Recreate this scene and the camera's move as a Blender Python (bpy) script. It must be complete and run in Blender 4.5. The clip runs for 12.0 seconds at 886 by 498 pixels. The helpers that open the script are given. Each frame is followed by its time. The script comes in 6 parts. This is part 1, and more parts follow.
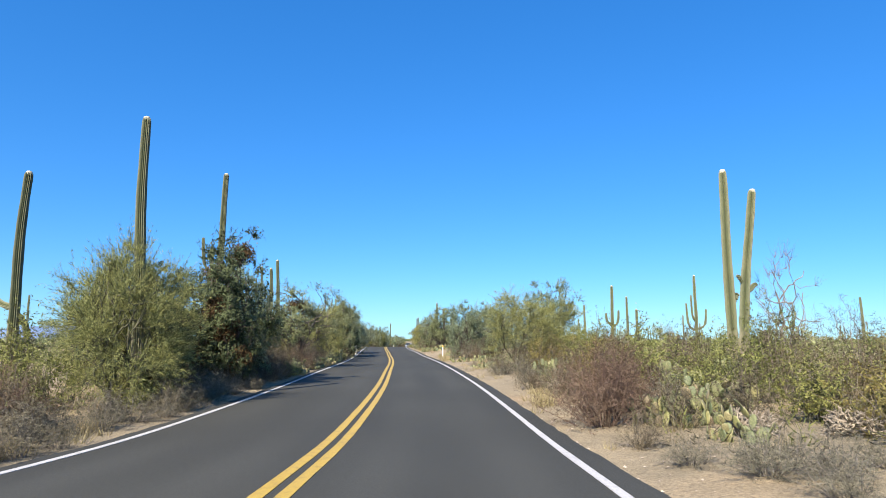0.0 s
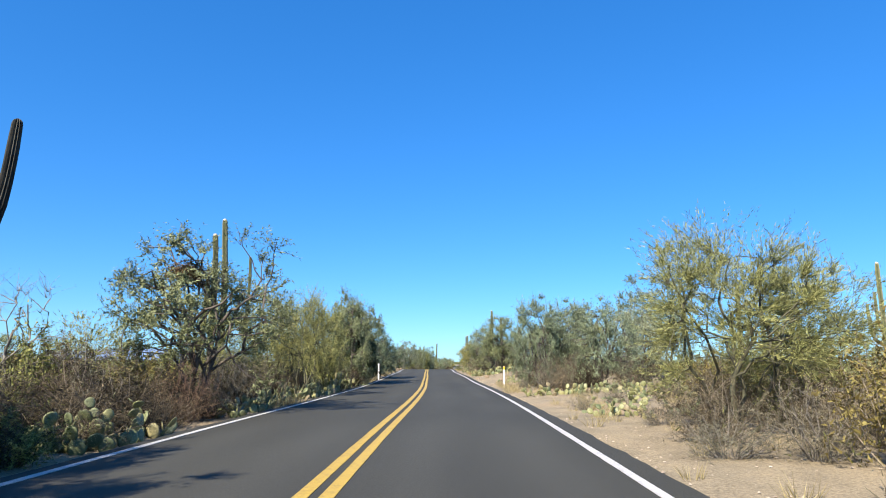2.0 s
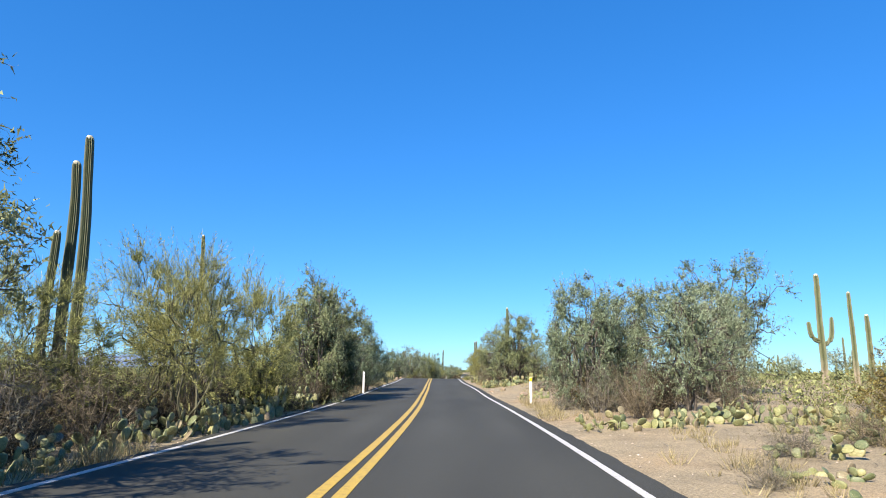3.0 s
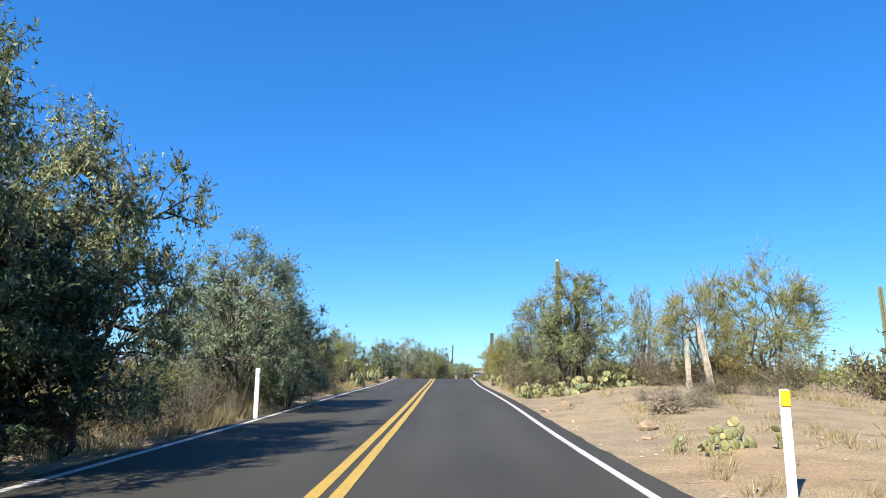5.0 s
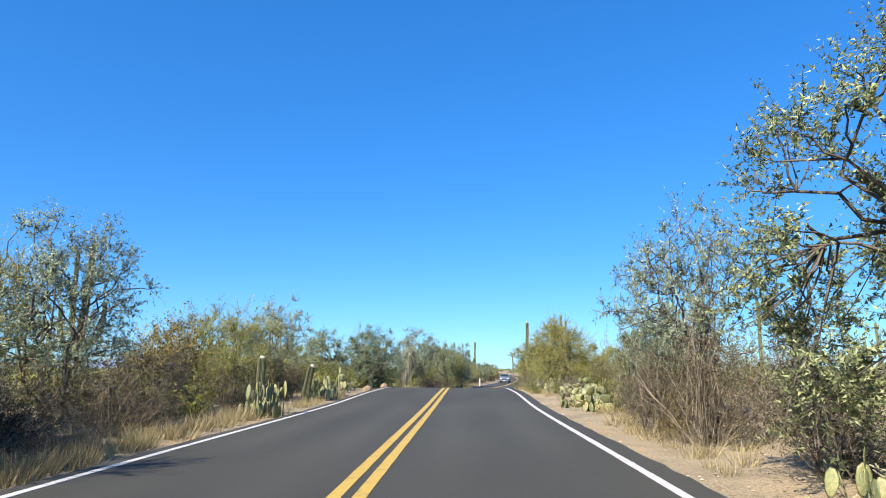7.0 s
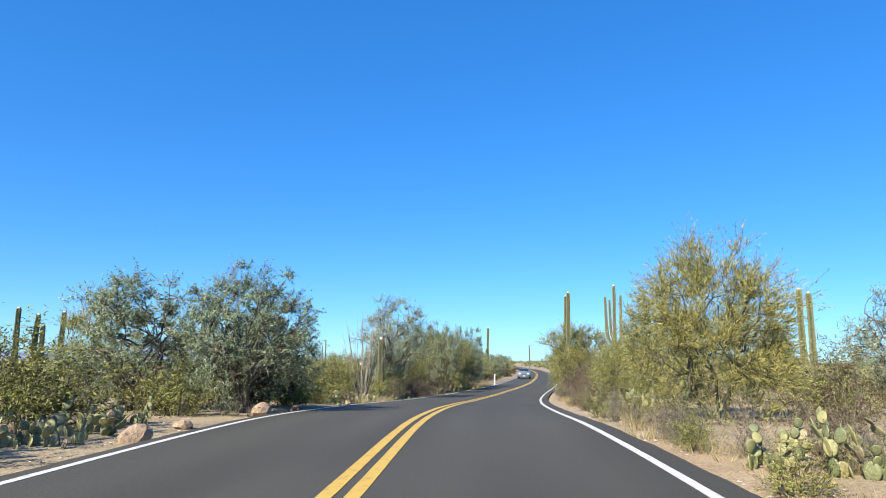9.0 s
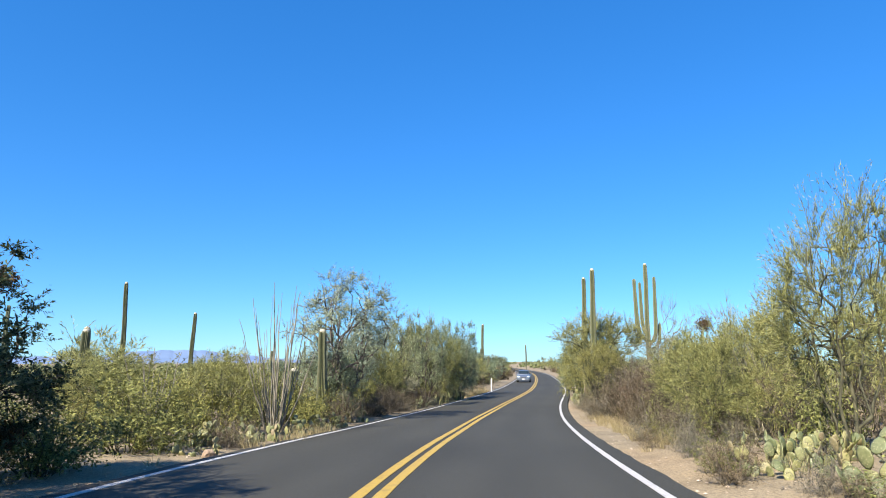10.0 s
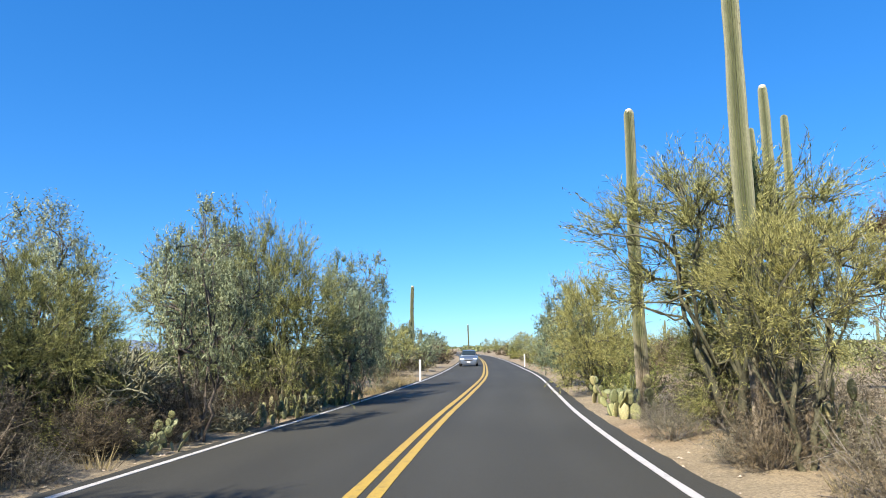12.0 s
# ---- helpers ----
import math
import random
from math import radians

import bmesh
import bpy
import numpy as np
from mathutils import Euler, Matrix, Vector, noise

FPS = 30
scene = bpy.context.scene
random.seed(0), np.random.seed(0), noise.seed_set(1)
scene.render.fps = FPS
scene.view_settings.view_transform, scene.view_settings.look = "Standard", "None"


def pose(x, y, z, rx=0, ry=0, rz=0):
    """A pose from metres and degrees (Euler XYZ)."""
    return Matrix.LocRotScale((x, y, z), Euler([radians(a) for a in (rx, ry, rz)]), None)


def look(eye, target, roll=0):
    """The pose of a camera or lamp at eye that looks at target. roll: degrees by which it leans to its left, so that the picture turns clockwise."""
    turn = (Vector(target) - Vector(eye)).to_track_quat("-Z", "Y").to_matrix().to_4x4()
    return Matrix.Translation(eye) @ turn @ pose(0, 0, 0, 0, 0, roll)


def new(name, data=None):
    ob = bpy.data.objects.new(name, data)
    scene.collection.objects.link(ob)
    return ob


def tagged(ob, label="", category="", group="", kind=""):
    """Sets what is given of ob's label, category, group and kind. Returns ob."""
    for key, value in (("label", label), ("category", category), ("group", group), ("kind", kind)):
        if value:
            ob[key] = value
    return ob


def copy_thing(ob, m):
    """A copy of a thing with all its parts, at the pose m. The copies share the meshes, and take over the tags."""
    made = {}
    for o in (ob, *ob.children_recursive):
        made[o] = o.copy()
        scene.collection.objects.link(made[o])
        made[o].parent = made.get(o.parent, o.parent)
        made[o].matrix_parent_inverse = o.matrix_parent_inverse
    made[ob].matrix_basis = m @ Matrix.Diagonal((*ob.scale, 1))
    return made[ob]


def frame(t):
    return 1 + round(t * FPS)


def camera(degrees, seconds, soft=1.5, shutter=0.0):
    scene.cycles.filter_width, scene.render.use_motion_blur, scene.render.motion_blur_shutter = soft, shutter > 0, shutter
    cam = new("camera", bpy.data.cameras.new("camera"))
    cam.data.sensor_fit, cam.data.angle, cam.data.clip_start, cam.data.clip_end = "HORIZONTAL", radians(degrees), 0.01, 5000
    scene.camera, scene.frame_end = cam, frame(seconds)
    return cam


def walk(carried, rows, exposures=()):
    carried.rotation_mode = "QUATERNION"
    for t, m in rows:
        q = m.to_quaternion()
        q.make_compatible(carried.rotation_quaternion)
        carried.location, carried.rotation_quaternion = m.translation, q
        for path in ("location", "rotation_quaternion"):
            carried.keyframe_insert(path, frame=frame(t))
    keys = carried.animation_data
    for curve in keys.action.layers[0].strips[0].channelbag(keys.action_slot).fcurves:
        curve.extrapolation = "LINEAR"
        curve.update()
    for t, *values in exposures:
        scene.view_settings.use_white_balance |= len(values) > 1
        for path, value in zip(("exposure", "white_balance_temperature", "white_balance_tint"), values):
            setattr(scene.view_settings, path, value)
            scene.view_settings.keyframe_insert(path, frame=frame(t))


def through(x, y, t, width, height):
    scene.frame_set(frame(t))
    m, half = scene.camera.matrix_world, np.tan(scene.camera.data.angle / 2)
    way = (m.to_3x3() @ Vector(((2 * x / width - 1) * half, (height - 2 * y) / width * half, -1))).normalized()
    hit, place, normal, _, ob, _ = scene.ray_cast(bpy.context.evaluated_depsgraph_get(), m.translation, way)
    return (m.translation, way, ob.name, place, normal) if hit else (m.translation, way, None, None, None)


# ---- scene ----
cam = camera(69.20, 12.0, soft=1.0)
PATH = [
    (0.0, (0.003, 0.001, 1.198), (0.032, 9.905, 2.579), 0.08),
    (0.2, (0.009, 1.892, 1.148), (-0.079, 11.789, 2.579), -0.00),
    (0.5, (0.002, 4.731, 1.053), (-0.240, 14.615, 2.554), -0.10),
    (0.8, (-0.046, 7.582, 0.956), (-0.381, 17.454, 2.515), -0.13),
    (1.0, (-0.092, 9.493, 0.900), (-0.471, 19.360, 2.481), -0.12),
    (1.5, (-0.277, 14.339, 0.872), (-0.795, 24.197, 2.465), -0.04),
    (1.7, (-0.390, 16.331, 0.877), (-0.998, 26.178, 2.511), 0.03),
    (2.0, (-0.565, 19.371, 0.877), (-1.298, 29.194, 2.605), 0.13),
    (2.3, (-0.718, 22.537, 0.878), (-1.496, 32.342, 2.683), 0.27),
    (2.5, (-0.834, 24.647, 0.885), (-1.641, 34.445, 2.714), 0.35),
    (2.8, (-1.016, 27.715, 0.896), (-1.854, 37.508, 2.738), 0.44),
    (3.0, (-1.147, 29.725, 0.886), (-2.001, 39.516, 2.732), 0.47),
    (3.3, (-1.357, 32.720, 0.868), (-2.232, 42.507, 2.722), 0.49),
    (3.5, (-1.506, 34.717, 0.859), (-2.395, 44.503, 2.712), 0.50),
    (3.7, (-1.660, 36.722, 0.847), (-2.561, 46.509, 2.694), 0.50),
    (5.3, (-2.911, 53.128, 0.792), (-3.998, 62.902, 2.606), 0.42),
    (5.5, (-3.133, 55.241, 0.792), (-4.275, 65.009, 2.608), 0.37),
    (5.8, (-3.440, 58.539, 0.789), (-4.636, 68.298, 2.612), 0.30),
    (6.0, (-3.648, 60.728, 0.784), (-4.872, 70.483, 2.614), 0.24),
    (6.5, (-4.136, 66.092, 0.814), (-5.392, 75.842, 2.648), 0.10),
    (6.8, (-4.438, 69.272, 0.837), (-5.721, 79.018, 2.670), 0.10),
    (7.0, (-4.670, 71.404, 0.862), (-5.998, 81.146, 2.688), 0.12),
    (7.2, (-4.910, 73.556, 0.888), (-6.303, 83.290, 2.705), 0.15),
    (8.8, (-6.505, 91.227, 0.934), (-8.011, 100.965, 2.638), 0.40),
    (9.0, (-6.749, 93.462, 0.968), (-8.260, 103.199, 2.673), 0.32),
    (9.2, (-6.993, 95.714, 1.011), (-8.514, 105.450, 2.718), 0.23),
    (9.5, (-7.340, 99.097, 1.047), (-8.864, 108.831, 2.756), 0.06),
    (10.0, (-7.827, 104.612, 1.008), (-9.228, 114.362, 2.736), -0.19),
    (10.5, (-8.249, 110.109, 0.851), (-9.399, 119.891, 2.579), -0.48),
    (11.0, (-8.569, 115.727, 0.634), (-9.423, 125.546, 2.328), -0.80),
    (11.5, (-8.743, 121.615, 0.408), (-9.404, 131.474, 1.947), -0.99),
    (11.8, (-8.790, 125.148, 0.272), (-9.344, 135.017, 1.786), -1.01),
    (12.0, (-8.815, 127.506, 0.208), (-9.302, 137.379, 1.717), -1.00),
]
walk(cam, [(t, look(eye, target, roll)) for t, eye, target, roll in PATH], [(0.0, 1.36), (1.5, 1.43), (12.0, 1.44)])

# ---- world and sun ----
TO_SUN = Vector((-0.34, -0.70, 0.64)).normalized()
world = bpy.data.worlds.new("world")
scene.world = world
world.use_nodes = True
wn, wl = world.node_tree.nodes, world.node_tree.links
sky = wn.new("ShaderNodeTexSky")
sky.sky_type, sky.sun_disc = 'NISHITA', False
sky.sun_elevation = math.asin(TO_SUN.z)
sky.sun_rotation = math.atan2(TO_SUN.x, TO_SUN.y)
sky.altitude, sky.air_density, sky.dust_density, sky.ozone_density = 900, 1.0, 0.25, 3.0
soft = wn.new("ShaderNodeGamma")
soft.inputs["Gamma"].default_value = 0.62
tint = wn.new("ShaderNodeMix")
tint.data_type, tint.blend_type = 'RGBA', 'MULTIPLY'
tint.inputs[0].default_value, tint.inputs[7].default_value = 1.0, (0.467, 0.742, 0.972, 1.0)
hue = wn.new("ShaderNodeHueSaturation")
hue.inputs["Hue"].default_value, hue.inputs["Saturation"].default_value = 0.5135, 1.225
wl.new(sky.outputs[0], soft.inputs["Color"])
wl.new(soft.outputs[0], tint.inputs[6])
wl.new(tint.outputs[2], hue.inputs["Color"])
wl.new(hue.outputs[0], wn["Background"].inputs[0])
wn["Background"].inputs[1].default_value = 0.15
sun = new("sun", bpy.data.lights.new("sun", 'SUN'))
sun.data.energy, sun.data.angle, sun.data.color = 4.6, radians(0.55), (1.0, 0.90, 0.76)
sun.matrix_world = look(TO_SUN * 100, (0, 0, 0))


# ---- materials ----
def material(name, rough=0.8, metal=0.0):
    m = bpy.data.materials.new(name)
    m.use_nodes = True
    b = m.node_tree.nodes["Principled BSDF"]
    b.inputs["Roughness"].default_value, b.inputs["Metallic"].default_value = rough, metal
    return m, m.node_tree.nodes, m.node_tree.links, b


def tex_noise(n, l, scale, detail=4.0, coord="Object", stretch=None):
    c = n.new("ShaderNodeTexCoord")
    t = n.new("ShaderNodeTexNoise")
    t.inputs["Scale"].default_value, t.inputs["Detail"].default_value = scale, detail
    if stretch:
        mp = n.new("ShaderNodeMapping")
        mp.inputs["Scale"].default_value = stretch
        l.new(c.outputs[coord], mp.inputs[0])
        l.new(mp.outputs[0], t.inputs["Vector"])
    else:
        l.new(c.outputs[coord], t.inputs["Vector"])
    return t.outputs["Fac"]


def ramp(n, l, fac, stops):
    r = n.new("ShaderNodeValToRGB")
    e = r.color_ramp.elements
    e[0].position, e[0].color = stops[0][0], (*stops[0][1], 1)
    e[1].position, e[1].color = stops[-1][0], (*stops[-1][1], 1)
    for p, c in stops[1:-1]:
        e.new(p).color = (*c, 1)
    l.new(fac, r.inputs[0])
    return r.outputs[0]


def mixed(n, l, a, b, fac, mode='MIX'):
    x = n.new("ShaderNodeMix")
    x.data_type, x.blend_type = 'RGBA', mode
    for sock, v in ((x.inputs[0], fac), (x.inputs[6], a), (x.inputs[7], b)):
        if isinstance(v, (int, float)):
            sock.default_value = v
        elif isinstance(v, tuple):
            sock.default_value = (*v, 1)
        else:
            l.new(v, sock)
    return x.outputs[2]


def bump(n, l, b, height, strength, distance):
    k = n.new("ShaderNodeBump")
    k.inputs["Strength"].default_value, k.inputs["Distance"].default_value = strength, distance
    l.new(height, k.inputs["Height"])
    l.new(k.outputs[0], b.inputs["Normal"])


def m_noise(name, dark, light, scale, rough=0.85, fine=60.0, rel=0.3, dist=0.01, metal=0.0, stretch=None):
    """Two scales of grain between two colours, with relief."""
    m, n, l, b = material(name, rough, metal)
    big = tex_noise(n, l, scale, 5, stretch=stretch)
    small = tex_noise(n, l, fine, 3, stretch=stretch)
    c = ramp(n, l, big, [(0.32, dark), (0.68, light)])
    g = ramp(n, l, small, [(0.3, (0.72, 0.72, 0.72)), (0.7, (1.2, 1.2, 1.2))])
    l.new(mixed(n, l, c, g, 1.0, 'MULTIPLY'), b.inputs["Base Color"])
    bump(n, l, b, small, rel, dist)
    return m


def m_leaf(name, dark, light, through=0.28):
    """Leaves: each one its own shade, light passing through."""
    m, n, l, b = material(name, 0.65)
    geo = n.new("ShaderNodeNewGeometry")
    info = n.new("ShaderNodeObjectInfo")
    c = ramp(n, l, geo.outputs["Random Per Island"], [(0.0, tuple(0.6 * a for a in dark)), (0.5, tuple(0.55 * a + 0.38 * q for a, q in zip(dark, light))), (1.0, tuple(1.12 * q for q in light))])
    hue = ramp(n, l, info.outputs["Random"], [(0.0, (0.84, 0.88, 0.86)), (0.5, (1.0, 1.0, 0.98)), (1.0, (1.10, 1.04, 0.94))])
    col = mixed(n, l, c, hue, 1.0, 'MULTIPLY')
    l.new(col, b.inputs["Base Color"])
    b.inputs["Specular IOR Level"].default_value = 0.16
    tr = n.new("ShaderNodeBsdfTranslucent")
    l.new(col, tr.inputs[0])
    ms = n.new("ShaderNodeMixShader")
    ms.inputs[0].default_value = through
    l.new(b.outputs[0], ms.inputs[1])
    l.new(tr.outputs[0], ms.inputs[2])
    l.new(ms.outputs[0], n["Material Output"].inputs[0])
    return m


def m_earth():
    m, n, l, b = material("desert_soil", 0.95)
    big = tex_noise(n, l, 0.16, 5)
    mid = tex_noise(n, l, 1.3, 6)
    fine = tex_noise(n, l, 26, 4)
    grit = tex_noise(n, l, 90, 2)
    c = ramp(n, l, big, [(0.35, (0.235, 0.194, 0.125)), (0.52, (0.268, 0.216, 0.135)), (0.68, (0.282, 0.203, 0.115))])
    c = mixed(n, l, c, ramp(n, l, mid, [(0.3, (0.74, 0.74, 0.74)), (0.55, (1, 1, 1)), (0.75, (1.14, 1.12, 1.08))]), 1.0, 'MULTIPLY')
    c = mixed(n, l, c, ramp(n, l, fine, [(0.32, (0.62, 0.6, 0.58)), (0.5, (1, 1, 1)), (0.7, (1.22, 1.2, 1.16))]), 1.0, 'MULTIPLY')
    c = mixed(n, l, c, ramp(n, l, grit, [(0.36, (0.66, 0.64, 0.62)), (0.5, (1, 1, 1)), (0.68, (1.2, 1.2, 1.2))]), 1.0, 'MULTIPLY')
    l.new(c, b.inputs["Base Color"])
    bump(n, l, b, fine, 0.6, 0.03)
    return m


def m_asphalt():
    m, n, l, b = material("asphalt", 0.82)
    grain = tex_noise(n, l, 110, 2)
    patch = tex_noise(n, l, 0.5, 5, stretch=(1.0, 0.25, 1.0))
    speck = tex_noise(n, l, 45, 3)
    c = ramp(n, l, patch, [(0.3, (0.033, 0.0327, 0.027)), (0.7, (0.046, 0.0455, 0.037))])
    across = n.new("ShaderNodeAttribute")
    across.attribute_name = "wheel_wear"
    c = mixed(n, l, c, (0.052, 0.0515, 0.043), across.outputs["Fac"])
    c = mixed(n, l, c, ramp(n, l, grain, [(0.3, (0.66, 0.66, 0.66)), (0.7, (1.35, 1.34, 1.32))]), 1.0, 'MULTIPLY')
    c = mixed(n, l, c, ramp(n, l, speck, [(0.35, (0.85, 0.85, 0.85)), (0.72, (1.2, 1.2, 1.2))]), 1.0, 'MULTIPLY')
    l.new(c, b.inputs["Base Color"])
    b.inputs["Specular IOR Level"].default_value = 0.3
    bump(n, l, b, grain, 0.5, 0.004)
    return m


def m_paint(name, col, worn):
    m, n, l, b = material(name, 0.6)
    w = tex_noise(n, l, 9, 6)
    g = tex_noise(n, l, 70, 3)
    c = mixed(n, l, col, worn, ramp(n, l, w, [(0.52, (0, 0, 0)), (0.75, (0.75, 0.75, 0.75))]))
    c = mixed(n, l, c, ramp(n, l, g, [(0.28, (0.7, 0.7, 0.7)), (0.6, (1.05, 1.05, 1.05))]), 1.0, 'MULTIPLY')
    l.new(c, b.inputs["Base Color"])
    bump(n, l, b, g, 0.4, 0.002)
    return m


def m_saguaro(name="saguaro_skin", corky=0.0):
    """Green furrows, pale spiny ridges; old columns are grey and corky at the foot, up to a ragged edge."""
    m, n, l, b = material(name, 0.62)
    c1 = tex_noise(n, l, 2.0, 5)
    c2 = tex_noise(n, l, 55, 3, stretch=(1, 1, 0.25))
    sp = tex_noise(n, l, 120, 2)
    c = ramp(n, l, c1, [(0.3, (0.068, 0.092, 0.039)), (0.55, (0.10, 0.12, 0.054)), (0.75, (0.132, 0.137, 0.068))])
    at = n.new("ShaderNodeAttribute")
    at.attribute_name = "ridge"
    c = mixed(n, l, c, (0.158, 0.157, 0.102), at.outputs["Fac"])
    c = mixed(n, l, c, ramp(n, l, c2, [(0.3, (0.75, 0.75, 0.72)), (0.7, (1.22, 1.2, 1.15))]), 1.0, 'MULTIPLY')
    c = mixed(n, l, c, ramp(n, l, sp, [(0.35, (0.7, 0.7, 0.7)), (0.6, (1.1, 1.1, 1.1))]), 1.0, 'MULTIPLY')
    if corky:
        tc, xyz = n.new("ShaderNodeTexCoord"), n.new("ShaderNodeSeparateXYZ")
        l.new(tc.outputs["Object"], xyz.inputs[0])
        rag, add = tex_noise(n, l, 1.6, 5), n.new("ShaderNodeMath")
        add.operation = 'MULTIPLY_ADD'
        add.inputs[1].default_value = 2.2
        l.new(rag, add.inputs[0])
        l.new(xyz.outputs[2], add.inputs[2])
        edge = n.new("ShaderNodeMapRange")
        edge.inputs[1].default_value, edge.inputs[2].default_value = corky + 0.7, corky + 1.7
        edge.inputs[3].default_value, edge.inputs[4].default_value = 0.85, 0.0
        l.new(add.outputs[0], edge.inputs[0])
        bark = ramp(n, l, c2, [(0.3, (0.15, 0.12, 0.085)), (0.7, (0.36, 0.30, 0.22))])
        c = mixed(n, l, c, bark, edge.outputs[0])
    l.new(c, b.inputs["Base Color"])
    bump(n, l, b, c2, 0.5, 0.01)
    return m


def m_pad():
    m, n, l, b = material("prickly_pear_skin", 0.55)
    info = n.new("ShaderNodeObjectInfo")
    blot = tex_noise(n, l, 6, 4)
    c = ramp(n, l, info.outputs["Random"], [(0.0, (0.10, 0.122, 0.055)), (0.35, (0.16, 0.175, 0.085)), (0.7, (0.225, 0.225, 0.095)), (0.88, (0.26, 0.235, 0.11)), (1.0, (0.17, 0.13, 0.09))])
    c = mixed(n, l, c, ramp(n, l, blot, [(0.35, (0.72, 0.76, 0.7)), (0.6, (1.06, 1.06, 1.04))]), 1.0, 'MULTIPLY')
    tc = n.new("ShaderNodeTexCoord")
    v = n.new("ShaderNodeTexVoronoi")
    v.inputs["Scale"].default_value = 9
    l.new(tc.outputs["Object"], v.inputs["Vector"])
    c = mixed(n, l, (0.5, 0.42, 0.25), c, ramp(n, l, v.outputs["Distance"], [(0.10, (0, 0, 0)), (0.2, (1, 1, 1))]))
    l.new(c, b.inputs["Base Color"])
    bump(n, l, b, blot, 0.3, 0.01)
    return m


EARTH, ASPHALT = m_earth(), m_asphalt()
WHITE_PAINT = m_paint("white_road_paint", (0.48, 0.47, 0.455), (0.27, 0.262, 0.255))
YELLOW_PAINT = m_paint("yellow_road_paint", (0.43, 0.29, 0.045), (0.20, 0.145, 0.05))
WOOL = m_noise("pale_woolly_tip", (0.34, 0.31, 0.23), (0.52, 0.48, 0.38), 9, fine=80, rel=0.6)
DEAD_ARM = m_noise("dead_cactus_skin", (0.020, 0.020, 0.016), (0.055, 0.052, 0.04), 3, fine=50)
SAGUARO, OLD_SAGUARO, PAD = m_saguaro(), m_saguaro("old_saguaro_skin", 1.4), m_pad()
BARK = m_noise("grey_brown_bark", (0.042, 0.035, 0.029), (0.13, 0.108, 0.085), 5, fine=40)
GREENBARK = m_noise("palo_verde_bark", (0.042, 0.042, 0.024), (0.105, 0.10, 0.055), 4, fine=40)
DEADBARK = m_noise("weathered_dead_wood", (0.11, 0.097, 0.084), (0.265, 0.24, 0.205), 6, fine=45)
BONEWOOD = m_noise("bleached_cactus_wood", (0.22, 0.19, 0.15), (0.43, 0.38, 0.30), 6, fine=45)
DRYSTEM = m_noise("dry_stem", (0.12, 0.098, 0.07), (0.25, 0.21, 0.155), 6, fine=45)
SHADESTEM = m_noise("shade_brown_stem", (0.03, 0.025, 0.02), (0.085, 0.07, 0.055), 6, fine=45)
REDSTEM = m_noise("reddish_stem", (0.10, 0.062, 0.045), (0.19, 0.12, 0.085), 6, fine=45)
CHOLLA = m_noise("cholla_joints", (0.12, 0.125, 0.075), (0.29, 0.285, 0.19), 8, fine=70, rel=0.8, dist=0.02)
DRYCHOLLA = m_noise("dry_cholla_joints", (0.17, 0.14, 0.105), (0.40, 0.34, 0.26), 8, fine=70, rel=0.8, dist=0.02)
OCOTILLO = m_noise("ocotillo_stem", (0.13, 0.115, 0.085), (0.29, 0.27, 0.21), 6, fine=60, rel=0.8, dist=0.02)
ROCK = m_noise("tan_rock", (0.17, 0.12, 0.08), (0.36, 0.27, 0.185), 3, fine=22, rel=0.7, dist=0.03)
PEBBLE = m_noise("gravel", (0.26, 0.20, 0.15), (0.50, 0.42, 0.33), 3, fine=30)
STRAW = m_leaf("dry_grass", (0.25, 0.20, 0.10), (0.42, 0.35, 0.20), 0.25)
LEAF = {
    "iron": m_leaf("grey_green_leaves", (0.10, 0.125, 0.066), (0.375, 0.44, 0.285), 0.40),
    # dark green, deepened so the colour holds the crown's own shade
    "dark": m_leaf("shade_dark_green_leaves", (0.032, 0.046, 0.02), (0.125, 0.155, 0.08), 0.16),
    # ironwood leaves again, dulled: the shade on them is in the colour
    "shade": m_leaf("shaded_green_leaves", (0.085, 0.105, 0.047), (0.315, 0.35, 0.194), 0.28),
    "bright": m_leaf("olive_green_leaves", (0.10, 0.122, 0.053), (0.36, 0.395, 0.205), 0.3),
    "grey": m_leaf("pale_grey_green_leaves", (0.13, 0.152, 0.095), (0.40, 0.46, 0.325), 0.32),
    "pv": m_leaf("yellow_green_twigs", (0.15, 0.155, 0.052), (0.41, 0.405, 0.159), 0.32),
    "creosote": m_leaf("yellow_green_shrub_leaves", (0.1, 0.112, 0.031), (0.275, 0.28, 0.095), 0.2),
    "brown": m_leaf("dry_brown_shrub_leaves", (0.05, 0.041, 0.027), (0.165, 0.135, 0.088), 0.12),
    "red": m_leaf("reddish_brown_shrub_leaves", (0.078, 0.053, 0.037), (0.17, 0.12, 0.088), 0.12),
    "greyshrub": m_leaf("grey_shrub_leaves", (0.075, 0.068, 0.05), (0.23, 0.21, 0.15), 0.12),
    "orange": m_leaf("rusty_yellow_shrub_leaves", (0.115, 0.088, 0.026), (0.235, 0.2, 0.07), 0.18),
    # dark brown twigs, darkened further to carry the thicket's inner shade
    "darkbrush": m_leaf("shade_brown_twigs", (0.02, 0.017, 0.012), (0.085, 0.07, 0.045), 0.08),
    "mistletoe": m_leaf("dark_reddish_clump_leaves", (0.055, 0.038, 0.021), (0.14, 0.09, 0.045), 0.12),
    "far": m_leaf("distant_scrub_leaves", (0.11, 0.13, 0.056), (0.29, 0.31, 0.146), 0.2),
}


